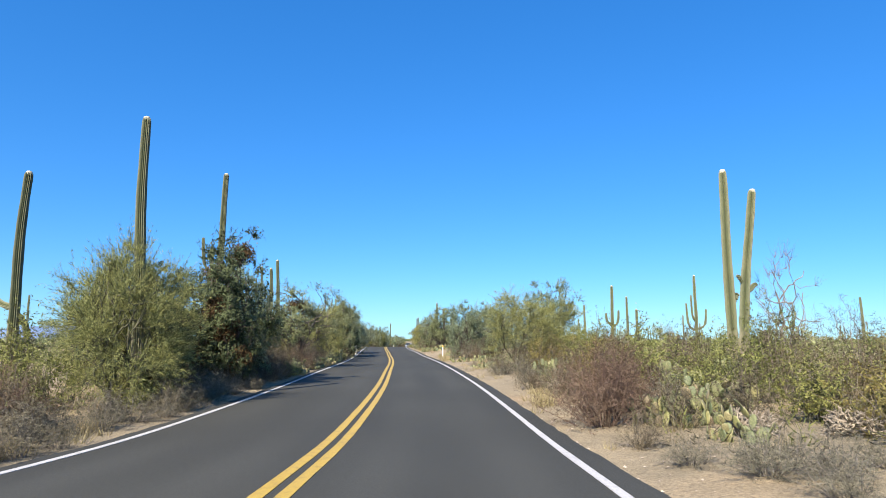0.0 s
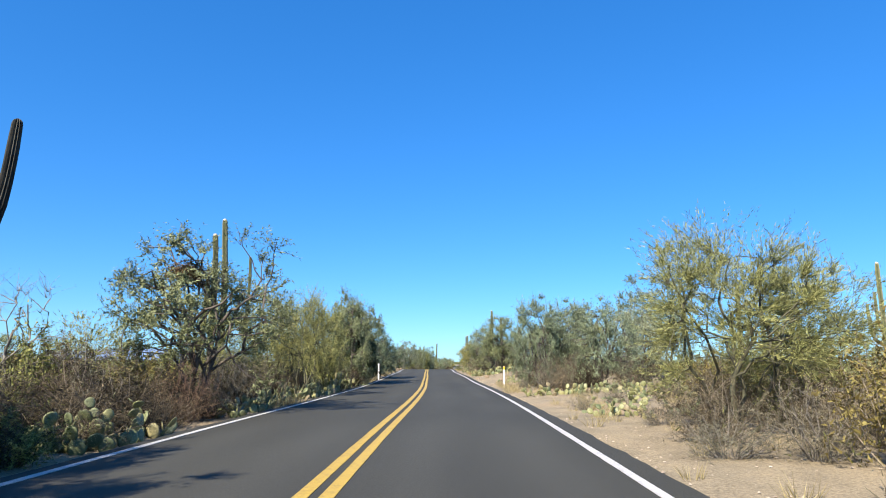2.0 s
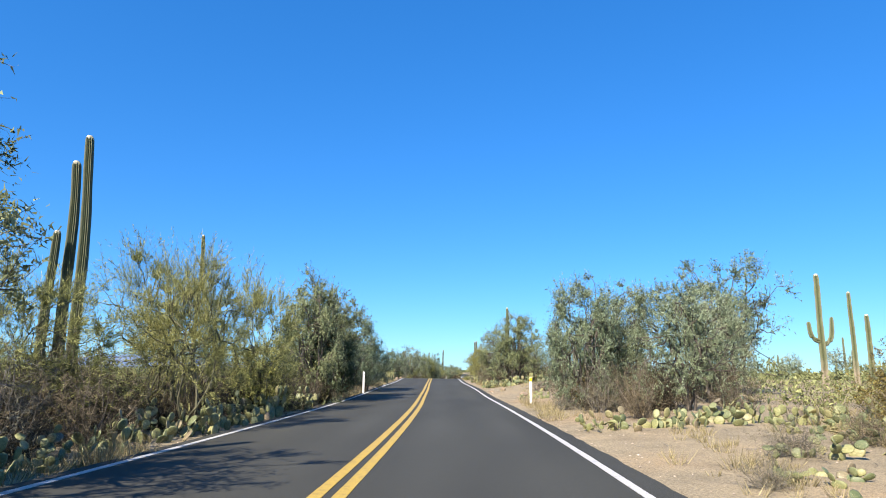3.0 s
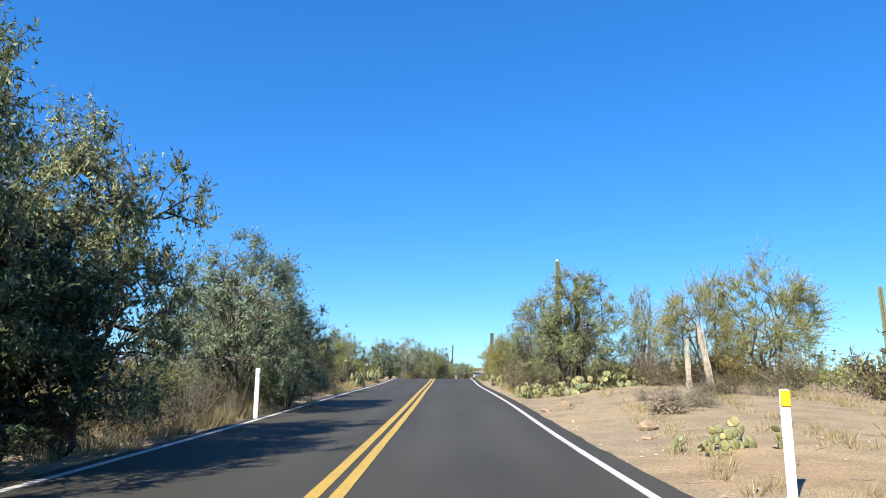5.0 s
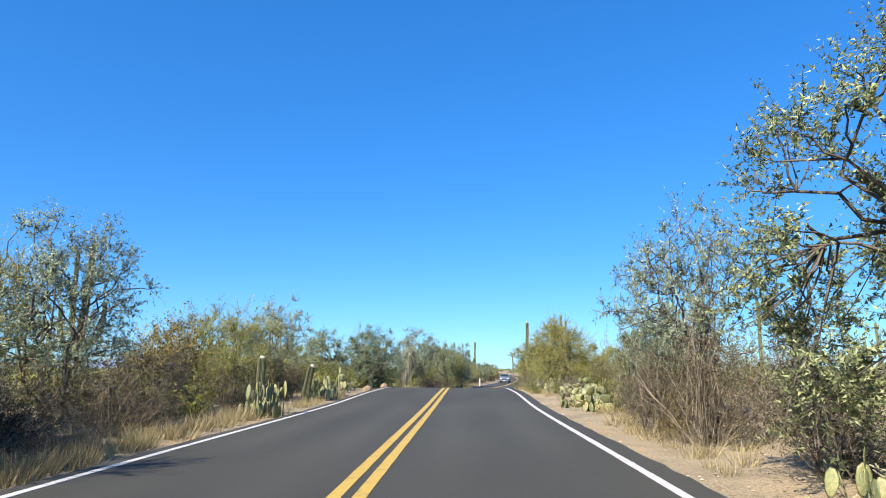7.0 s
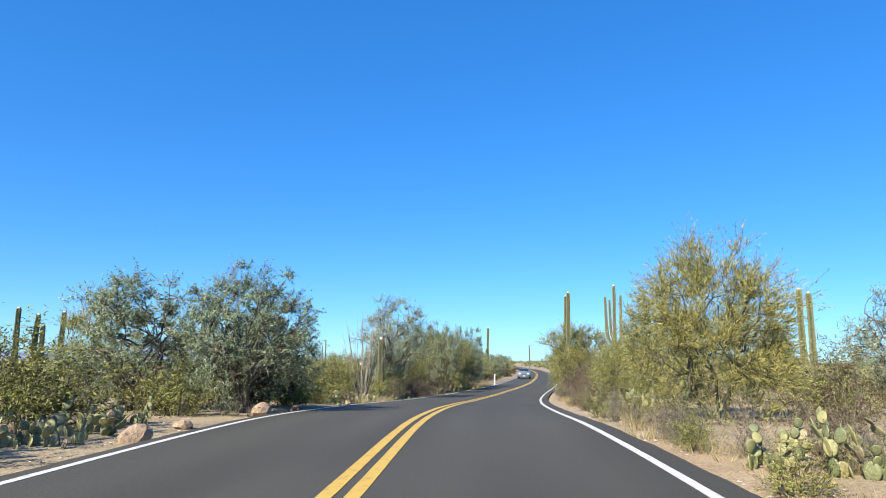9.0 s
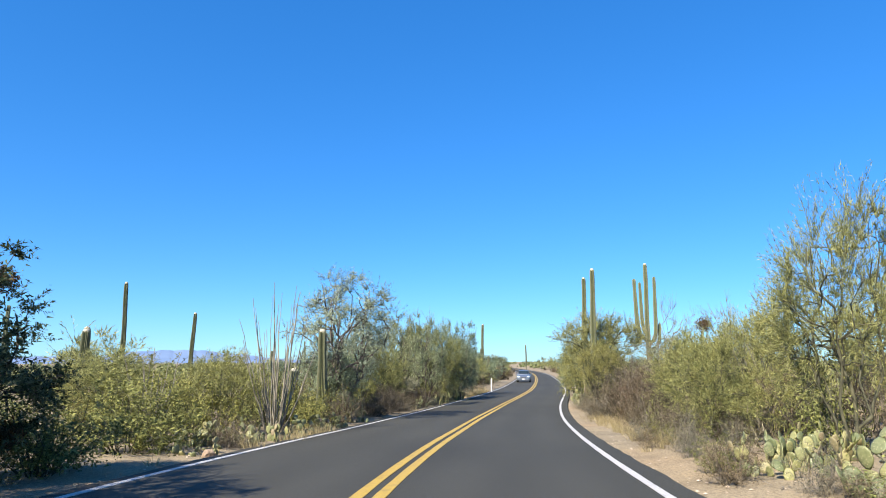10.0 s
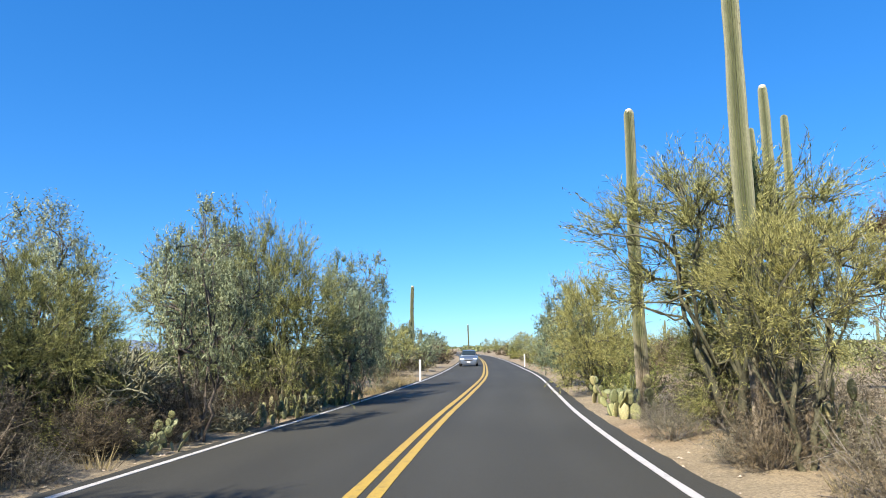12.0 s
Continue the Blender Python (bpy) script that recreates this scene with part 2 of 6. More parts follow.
# ---- road line and lie of the land ----
ROAD = [(-90, -1.9, 1.25), (-30, -1.75, 0.62), (0, -1.49, 0.0), (5.9, -1.51, -0.19), (9.5, -1.54, -0.30), (14.3, -1.66, -0.328), (19.9, -1.87, -0.323), (30.9, -2.50, -0.315),
        (41.2, -3.14, -0.36), (53, -4.07, -0.408), (61.4, -4.86, -0.412), (72, -5.84, -0.335), (77.4, -6.38, -0.31), (91, -7.70, -0.25), (98.9, -8.42, -0.12),
        (105.2, -9.06, -0.14), (110.1, -9.48, -0.30), (117.5, -9.85, -0.60), (122, -9.95, -0.79), (128.5, -10.0, -1.02), (134, -9.92, -1.18), (142, -9.65, -1.33),
        (150, -9.20, -1.42), (162, -8.55, -1.50), (185, -8.1, -1.65), (211, -8.0, -1.75), (260, -9.0, -1.85), (330, -14.0, -1.9), (420, -24.0, -1.9)]


def spline(k):
    ys = np.array([r[0] for r in ROAD], float)
    vs = np.array([r[k] for r in ROAD], float)
    d = np.gradient(vs, ys)

    def f(y):
        y = np.clip(np.asarray(y, float), ys[0], ys[-1])
        i = np.clip(np.searchsorted(ys, y) - 1, 0, len(ys) - 2)
        h = ys[i + 1] - ys[i]
        t = (y - ys[i]) / h
        return ((2 * t**3 - 3 * t**2 + 1) * vs[i] + (t**3 - 2 * t**2 + t) * h * d[i]
                + (-2 * t**3 + 3 * t**2) * vs[i + 1] + (t**3 - t**2) * h * d[i + 1])
    return f


road_x, road_z = spline(1), spline(2)
LANE = 3.16


def squeeze(y):
    """The carriageway is a little narrower past the bend."""
    t = np.clip((np.asarray(y, float) - 78) / 18, 0, 1)
    return 1 - 0.03 * t * t * (3 - 2 * t)


WAVES = [(0.21, 0.13, 0.4, 1.0), (-0.09, 0.27, 2.0, 0.8), (0.47, -0.31, 1.1, 0.35), (0.9, 0.7, 0.2, 0.2), (-1.3, 1.7, 3.0, 0.12)]


def ground_z(x, y):
    x, y = np.asarray(x, float), np.asarray(y, float)
    d = x - road_x(y)
    a = np.abs(d)
    roll = sum(h * np.sin(p * x + q * y + c) for p, q, c, h in WAVES)
    out = np.clip((a - 3.5) / 1.2, 0, 1)
    swell = np.clip((a - 4.0) / 30, 0, 1)
    z = road_z(y) - 0.10 + np.where(a > 3.0, 0.05 * out, 0) + roll * (0.025 * out + 0.10 * swell)
    z = z + np.where(d > 0, 0.10, 0.05) * np.clip((a - 4.5) / 4, 0, 1)
    z = z + 0.62 * np.exp(-((x - 4.5) / 5)**2 - ((y - 76) / 9)**2) * np.clip((d - 3.9) / 3, 0, 1)
    return np.where(a < 3.0, road_z(y) - 0.16, z)


# ---- mesh helpers ----
def mesh(name, v, f, mat, smooth=True):
    """A mesh from an array of places and an array of quads or triangles (or a list of both)."""
    fs = f if isinstance(f, list) else [f]
    fs = [np.asarray(q, np.int32) for q in fs if len(q)]
    me = bpy.data.meshes.new(name)
    me.vertices.add(len(v))
    me.vertices.foreach_set("co", np.asarray(v, np.float32).ravel())
    loops = np.concatenate([q.ravel() for q in fs])
    sizes = np.concatenate([np.full(len(q), q.shape[1], np.int32) for q in fs])
    me.loops.add(len(loops))
    me.loops.foreach_set("vertex_index", loops)
    me.polygons.add(len(sizes))
    me.polygons.foreach_set("loop_start", np.concatenate([[0], np.cumsum(sizes)[:-1]]).astype(np.int32))
    me.polygons.foreach_set("use_smooth", np.full(len(sizes), smooth))
    me.update(calc_edges=True)
    me.validate()
    me.materials.append(mat)
    return me


def part(name, me, parent, label=""):
    ob = new(name, me)
    ob.parent = parent
    if label:
        tagged(ob, label)
    return ob


def join(blocks):
    """Blocks of (places, faces) as one, faces all of one size."""
    vs, fs, k = [], [], 0
    for v, f in blocks:
        if len(v):
            vs.append(v)
            fs.append(np.asarray(f) + k)
            k += len(v)
    return np.concatenate(vs), np.concatenate(fs)


def unit(a):
    return a / np.maximum(np.linalg.norm(a, axis=-1, keepdims=True), 1e-9)


def tubes(p, r, sides):
    """Tapered tubes along n lines of k places each: p (n, k, 3), r (n, k)."""
    n, k, _ = p.shape
    t = unit(np.gradient(p, axis=1))
    ref = np.where(np.abs(t[..., 2:3]) > 0.9, np.array([1.0, 0, 0]), np.array([0, 0, 1.0]))
    a = unit(np.cross(t, ref))
    b = np.cross(t, a)
    ang = np.arange(sides) * 2 * np.pi / sides
    ring = a[:, :, None] * np.cos(ang)[:, None] + b[:, :, None] * np.sin(ang)[:, None]
    v = (p[:, :, None] + ring * r[:, :, None, None]).reshape(-1, 3)
    i = np.arange(n * k * sides).reshape(n, k, sides)
    j = np.roll(i, -1, axis=2)
    f = np.stack([i[:, :-1], j[:, :-1], j[:, 1:], i[:, 1:]], -1).reshape(-1, 4)
    return v, f


def leaves(c, u, w, length, width):
    """Pointed blades from c along u, across w."""
    length, width = np.asarray(length)[:, None], np.asarray(width)[:, None]
    v = np.stack([c + w * width * 0.5, c + u * length, c - w * width * 0.5], 1).reshape(-1, 3)
    return v, np.arange(len(c) * 3).reshape(-1, 3)


def at(x, y, sink=0.0, turn=0.0, sx=1.0, sz=1.0, sy=None):
    z = float(ground_z(x, y)) - sink
    return Matrix.Translation((x, y, z)) @ Matrix.Rotation(radians(turn), 4, 'Z') @ Matrix.Diagonal((sx, sy or sx, sz, 1))


def crooked(rng, a, b, k, bend):
    """n wavering lines from a to b."""
    t = np.linspace(0, 1, k)[None, :, None]
    p = a[:, None] * (1 - t) + b[:, None] * t
    n = np.linalg.norm(b - a, axis=1)[:, None, None]
    wob = np.cumsum(rng.normal(0, 1, p.shape), axis=1)
    wob = wob - wob[:, :1]
    wob = wob - t * wob[:, -1:] * 0.7
    return p + wob * n * bend / math.sqrt(k)


# ---- trees and shrubs ----
def tree_kind(seed, h, w, leaf, bark, stems=3, lumps=60, twigs=16, per=24, size=(0.062, 0.036), clear=0.08, lump=0.085, trunk=0.07, needle=False, mistletoe=0, thin=3, inner=20, clump=None):
    """A tree built once: crooked stems, boughs, and a crown of separate leaf clumps over an uneven dome."""
    rng = np.random.default_rng(seed)
    zc, hz = (clear + (1 - clear) * 0.48) * h, (1 - clear) * 0.52 * h
    az = rng.uniform(0, 2 * np.pi, lumps)
    up = rng.uniform(-0.85, 1.0, lumps)
    flat = np.where(up < 0, (1 - np.abs(up)**(4 if clear < 0.15 else 2.4))**0.5, np.sqrt(1 - np.clip(up, 0, 1)**2))
    wave = 1 + 0.17 * np.sin(2 * az + rng.uniform(0, 6)) * flat + 0.13 * np.sin(3 * az + rng.uniform(0, 6) + 2.2 * up) + 0.08 * np.sin(5 * az + 4 * up + rng.uniform(0, 6))
    deep = np.where(rng.random(lumps) < 0.24, rng.uniform(0.3, 0.65, lumps), rng.uniform(0.72, 1.0, lumps))
    out = np.stack([np.cos(az) * flat, np.sin(az) * flat, up], 1)
    cen = out * (wave * deep)[:, None] * np.array([w / 2, w / 2, hz]) * 0.95 + np.array([0, 0, zc])
    out = unit(out + np.array([0, 0, 0.15]))
    # stems and boughs
    sa = np.arange(stems) * 2 * np.pi / stems + rng.uniform(0, 1.2, stems)
    base = np.stack([np.cos(sa) * 0.07, np.sin(sa) * 0.07, np.full(stems, -0.15)], 1)
    top = np.stack([np.cos(sa) * w * 0.17, np.sin(sa) * w * 0.17, h * rng.uniform(0.42, 0.58, stems)], 1)
    sp = crooked(rng, base, top, 9, 0.12)
    wood = [tubes(sp, trunk * np.linspace(1, 0.5, 9)[None] * rng.uniform(0.75, 1.1, (stems, 1)), 6)]
    far = thin == 5
    boughs = stems * (2 if far else 5)
    own = np.arange(boughs) % stems
    ba = sa[own] + rng.normal(0, 0.9, boughs)
    bu = rng.uniform(-0.45, 0.95, boughs)
    bf = np.sqrt(1 - bu**2)
    tip = np.stack([np.cos(ba) * bf * w * 0.33, np.sin(ba) * bf * w * 0.33, zc + bu * hz * 0.66], 1)
    bp = crooked(rng, sp[own, rng.integers(3, 9, boughs)], tip, 7, 0.17)
    wood.append(tubes(bp, trunk * np.linspace(0.52, 0.26, 7)[None] * rng.uniform(0.8, 1.15, (boughs, 1)), 3 if far else 5))
    nodes = np.concatenate([bp[:, 2:].reshape(-1, 3), sp[:, 5:].reshape(-1, 3)])
    gap = np.linalg.norm(cen[:, None] - nodes[None], axis=2) + np.where(nodes[None, :, 2] > cen[:, None, 2] + 0.1, 0.6, 0)
    root_at = nodes[np.argmin(gap, axis=1)]
    lp = crooked(rng, root_at, cen, 5, 0.16)
    wood.append(tubes(lp[:, ::2] if far else lp, trunk * np.linspace(0.24, 0.11, 3 if far else 5)[None] * np.ones((lumps, 1)), 3 if far else 4))
    # twigs of each clump, fanning out of its branch
    which = np.repeat(np.arange(lumps), twigs)
    n = len(which)
    lr = lump * w * rng.uniform(0.65, 1.4, lumps)[which][:, None]
    start = cen[which] - out[which] * lr * 0.45
    fan = unit(rng.normal(0, 1, (n, 3)))
    if needle:
        way = unit(out[which] * 0.6 + fan * 0.8 + np.array([0, 0, 0.5]))
        end = start + way * lr * rng.uniform(0.7, 2.6, (n, 1))
    else:
        way = unit(out[which] * 0.7 + fan * 0.95 + np.array([0, 0, 0.22]))
        end = start + way * lr * rng.uniform(0.8, 1.75, (n, 1))
    end[:, 2] = np.maximum(end[:, 2], 0.10)
    tp = crooked(rng, start, end, 3, 0.14)
    wood.append(tubes(tp[::thin], trunk * np.linspace(0.085, 0.035, 3)[None] * np.ones((len(tp[::thin]), 1)), 3))
    s = rng.uniform(0.2, 1.05, (n, per))
    i = np.clip((s * 2).astype(int), 0, 1)
    fr = (s * 2 - i)[..., None]
    rows = np.arange(n)[:, None]
    c = (tp[rows, i] * (1 - fr) + tp[rows, i + 1] * fr).reshape(-1, 3)
    along = unit((tp[rows, i + 1] - tp[rows, i]).reshape(-1, 3))
    lit = unit(c - np.repeat(cen[which] - out[which] * lr * 0.5, per, axis=0)) + np.repeat(out[which], per, axis=0) * 0.35 + rng.normal(0, 0.55, c.shape)
    if needle:
        u = unit(along + rng.normal(0, 0.42, c.shape))
        c = c + rng.normal(0, 0.022, c.shape)
        wv = unit(np.cross(u, lit))
    else:
        u = unit(along * 0.9 + rng.normal(0, 0.5, c.shape))
        c = c + rng.normal(0, 0.014, c.shape)
        wv = unit(np.cross(u, lit))
        u = unit(np.cross(lit, wv))
    slim = (1.0, 1.0) if needle else (1.22, 0.74)
    cv = [leaves(c, u, wv, slim[0] * size[0] * rng.uniform(0.6, 1.5, len(c)), slim[1] * size[1] * rng.uniform(0.7, 1.4, len(c)))]
    if inner:
        w2 = np.repeat(np.arange(lumps), inner)
        t2 = rng.uniform(0.35, 1.0, (len(w2), 1))
        q = root_at[w2] * (1 - t2) + cen[w2] * t2 + rng.normal(0, 0.45, (len(w2), 3)) * lump * w
        q[:, 2] = np.maximum(q[:, 2], 0.1)
        u2 = unit(rng.normal(0, 1, q.shape))
        cv.append(leaves(q, u2, unit(np.cross(u2, rng.normal(0, 1, q.shape))), size[0] * rng.uniform(0.9, 1.7, len(q)), size[1] * rng.uniform(0.9, 1.6, len(q))))
    root = new("tree", None)
    root.empty_display_size = 0.2
    part("trunk", mesh("trunk", *join(wood), bark), root)
    part("crown", mesh("crown", *join(cv), leaf, False), root)
    spots_of = [cen[k] * np.array([0.62, 0.62, 0.86]) for k in rng.choice(lumps, mistletoe, replace=False)] if mistletoe else []
    if clump:
        spots_of = [np.array(clump)]
    if spots_of:
        q = np.concatenate([p + unit(rng.normal(0, 1, (1500, 3))) * rng.uniform(0.05, 0.5, (1500, 1)) * np.array([1, 1, 0.75]) for p in spots_of])
        u = unit(rng.normal(0, 1, q.shape) + np.array([0, 0, -0.4]))
        part("mistletoe", mesh("mistletoe", *leaves(q, u, unit(np.cross(u, rng.normal(0, 1, q.shape))), np.full(len(q), 0.12), np.full(len(q), 0.03)), LEAF["mistletoe"], False), root, "dark reddish brown mistletoe clump")
    root["size"] = (2 * float(np.percentile(np.hypot(c[:, 0], c[:, 1]), 96)), float(np.percentile(c[:, 2], 99.6)))
    return root


def shrub_kind(seed, h, w, leaf, stem, stems=30, twigs=7, per=16, size=(0.07, 0.036), thick=0.008):
    """A bush of many stems from one foot."""
    rng = np.random.default_rng(seed)
    a = rng.uniform(0, 2 * np.pi, stems)
    tilt = rng.uniform(0, 1, stems)**0.8
    end = np.stack([np.cos(a) * w / 2 * tilt, np.sin(a) * w / 2 * tilt, h * (1 - 0.62 * tilt**2) * rng.uniform(0.6, 1.0, stems)], 1)
    base = np.stack([np.cos(a) * w * 0.06, np.sin(a) * w * 0.06, np.full(stems, -0.04)], 1)
    sp = crooked(rng, base, end, 4, 0.13)
    wood = [tubes(sp[:, ::3] if size[0] > 0.1 else sp, thick * np.linspace(1.5, 0.5, 2 if size[0] > 0.1 else 4)[None] * np.ones((stems, 1)), 3)]
    which = np.repeat(np.arange(stems), twigs)
    st = sp[which, rng.integers(1, 4, len(which))]
    tip = st + unit(rng.normal(0, 1, st.shape) + unit(end[which] + 1e-6) * 0.9 + np.array([0, 0, 0.35])) * (w * 0.5 + h * 0.5) * rng.uniform(0.12, 0.34, (len(which), 1))
    tip[:, 2] = np.maximum(tip[:, 2], 0.03)
    tp = crooked(rng, st, tip, 2, 0.0)
    wood.append(tubes(tp[::6], thick * np.linspace(0.6, 0.28, 2)[None] * np.ones((len(tp[::6]), 1)), 3))
    s = rng.uniform(0.1, 1.05, (len(which), per))
    c = (tp[:, None, 0] * (1 - s[..., None]) + tp[:, None, 1] * s[..., None]).reshape(-1, 3) + rng.normal(0, 0.02, (len(which) * per, 3))
    u = unit(rng.normal(0, 0.7, c.shape) + unit(c - np.array([0, 0, h * 0.2])) * 0.6)
    lit = unit(c - np.array([0, 0, h * 0.1])) + rng.normal(0, 0.5, c.shape)
    wv = unit(np.cross(u, lit))
    u = unit(np.cross(lit, wv))
    m = stems * (16 if size[1] > 0.02 else 30)
    ha, hr = rng.uniform(0, 2 * np.pi, m), 0.36 * w * rng.random(m)**0.5
    q = np.stack([np.cos(ha) * hr, np.sin(ha) * hr, h * 0.62 * rng.random(m) * (1 - (hr / w * 2)**2) + 0.04], 1)
    u2 = unit(rng.normal(0, 1, q.shape))
    heart = leaves(q, u2, unit(np.cross(u2, rng.normal(0, 1, q.shape))), rng.uniform(0.05, 0.11, m), rng.uniform(0.7, 1.3, m) * max(0.007, size[1]))
    root = new("shrub", None)
    part("stem_tangle", mesh("stem_tangle", *join(wood), stem), root)
    part("foliage", mesh("foliage", *join([leaves(c, u, wv, size[0] * rng.uniform(0.6, 1.6, len(c)), size[1] * rng.uniform(0.7, 1.4, len(c))), heart]), leaf, False), root)
    root["size"] = (w, h)
    return root


KINDS = {}
LOOKS = {
    "iron": ("ironwood_tree", "grey-green leafy desert ironwood tree with several crooked stems", "tree"),
    "dark": ("ironwood_tree", "dense dark green ironwood tree, shade deepening its leaf colour", "tree"),
    "bright": ("mesquite_tree", "broad olive-green leafy mesquite tree with dark crooked limbs", "tree"),
    "grey": ("mesquite_tree", "airy pale grey-green mesquite tree with thin leaves", "tree"),
    "pv": ("palo_verde_tree", "yellow-green palo verde tree of fine upswept twigs", "tree"),
    "bare": ("bare_tree", "nearly leafless grey desert tree with crooked branches", "tree"),
    "creosote": ("creosote_bush", "yellow-green creosote bush on sandy desert soil", "shrub"),
    "brown": ("dry_bush", "dry brown twiggy desert bush on sandy soil", "shrub"),
    "red": ("red_bush", "reddish-brown leafless twiggy bush by the roadside", "shrub"),
    "greyshrub": ("bursage_bush", "low grey dried bursage bush on bare soil", "shrub"),
    "orange": ("rusty_bush", "rusty yellow drying bush among desert scrub", "shrub"),
}
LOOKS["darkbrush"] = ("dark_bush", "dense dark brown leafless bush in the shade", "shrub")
LOOKS["shade"] = ("ironwood_tree", "dull green leafy ironwood tree with dark crooked limbs", "tree")
LOOKS["clumped"] = ("bare_tree", "bare grey desert tree carrying a dark mistletoe clump", "tree")
LOOKS["finegrey"], LOOKS["fineiron"], LOOKS["finepv"], LOOKS["smallpv"], LOOKS["smalliron"], LOOKS["smallgrey"] = LOOKS["grey"], LOOKS["iron"], LOOKS["pv"], LOOKS["pv"], LOOKS["iron"], LOOKS["grey"]
KINDS["iron"] = [tree_kind(11 + k, 4.5, 4.4, LEAF["iron"], BARK, stems=(3, 4, 3)[k], lumps=(112, 118, 96)[k], twigs=14, per=16, size=(0.07, 0.041), clear=(0.04, 0.04, 0.18)[k], inner=8) for k in range(3)]
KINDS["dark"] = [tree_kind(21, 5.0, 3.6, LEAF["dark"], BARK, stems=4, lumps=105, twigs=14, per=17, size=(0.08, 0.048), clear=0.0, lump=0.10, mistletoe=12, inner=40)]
KINDS["shade"] = [tree_kind(23, 4.5, 4.0, LEAF["shade"], BARK, stems=4, lumps=138, twigs=14, per=18, size=(0.066, 0.039), clear=0.0, lump=0.085, inner=14), tree_kind(24, 4.5, 4.4, LEAF["shade"], BARK, stems=4, lumps=106, twigs=14, per=17, size=(0.06, 0.035), clear=0.18, lump=0.078, inner=3, mistletoe=1)]
KINDS["bright"] = [tree_kind(31, 6.0, 5.4, LEAF["bright"], BARK, stems=5, lumps=235, twigs=15, per=25, clear=0.0, size=(0.05, 0.035), lump=0.072, inner=12)]
KINDS["fineiron"] = [tree_kind(14, 4.5, 4.4, LEAF["iron"], BARK, stems=4, lumps=130, twigs=15, per=21, size=(0.058, 0.034), clear=0.0, lump=0.08, inner=16), tree_kind(15, 4.5, 4.4, LEAF["iron"], BARK, stems=3, lumps=92, twigs=14, per=19, size=(0.058, 0.034), clear=0.16, lump=0.076, inner=4)]
KINDS["grey"] = [tree_kind(41 + k, 5.0, 4.6, LEAF["grey"], BARK, stems=3 + k, lumps=98, twigs=13, per=16, size=(0.07, 0.038), clear=(0.04, 0.14)[k], inner=5) for k in range(2)]
KINDS["finegrey"] = [tree_kind(43, 5.0, 4.6, LEAF["grey"], BARK, stems=4, lumps=115, twigs=15, per=20, size=(0.048, 0.027), clear=0.2, lump=0.075, inner=4)]
KINDS["pv"] = [tree_kind(51 + k, 4.4, 4.0, LEAF["pv"], GREENBARK, stems=3 + k, lumps=100, twigs=15, per=17, size=(0.125, 0.0165), clear=(0.0, 0.06, 0.2)[k], needle=True, trunk=0.05, inner=8) for k in range(3)]
KINDS["finepv"] = [tree_kind(65 + k, 4.4, 4.0, LEAF["pv"], GREENBARK, stems=(5, 4, 3)[k], lumps=(150, 82, 96)[k], twigs=18, per=24, size=(0.09, 0.0125), clear=(0.0, 0.14, 0.40)[k], needle=True, trunk=(0.05, 0.052, 0.085)[k], lump=0.09, inner=(14, 3, 4)[k], thin=2) for k in range(3)]
KINDS["smallpv"] = [tree_kind(55 + k, 4.4, 4.0, LEAF["pv"], GREENBARK, stems=3, lumps=38, twigs=8, per=9, size=(0.22, 0.04), clear=0.0, needle=True, trunk=0.055, lump=0.11, thin=5, inner=8) for k in range(2)]
KINDS["smalliron"] = [tree_kind(58, 4.5, 4.4, LEAF["iron"], BARK, lumps=40, twigs=8, per=9, size=(0.16, 0.09), clear=0.08, lump=0.11, thin=5, inner=8)]
KINDS["smallgrey"] = [tree_kind(59, 5.0, 4.6, LEAF["grey"], BARK, lumps=40, twigs=8, per=9, size=(0.16, 0.085), clear=0.08, lump=0.11, thin=5, inner=6)]
KINDS["clumped"] = [tree_kind(62, 4.6, 3.4, LEAF["brown"], DEADBARK, stems=3, lumps=34, twigs=9, per=3, size=(0.05, 0.012), trunk=0.05, needle=True, thin=1, inner=0, clump=(-0.75, -0.5, 3.35))]
KINDS["bare"] = [tree_kind(61, 4.6, 3.4, LEAF["brown"], DEADBARK, stems=3, lumps=36, twigs=10, per=2, size=(0.04, 0.01), trunk=0.05, needle=True, thin=1, inner=0)]
# twigs and stems of this bush both hold shade in their colour
KINDS["darkbrush"] = [shrub_kind(91 + q, 1.3, 1.9, LEAF["darkbrush"], SHADESTEM, stems=46, twigs=8, per=14, size=(0.075, 0.013), thick=0.009) for q in range(2)]
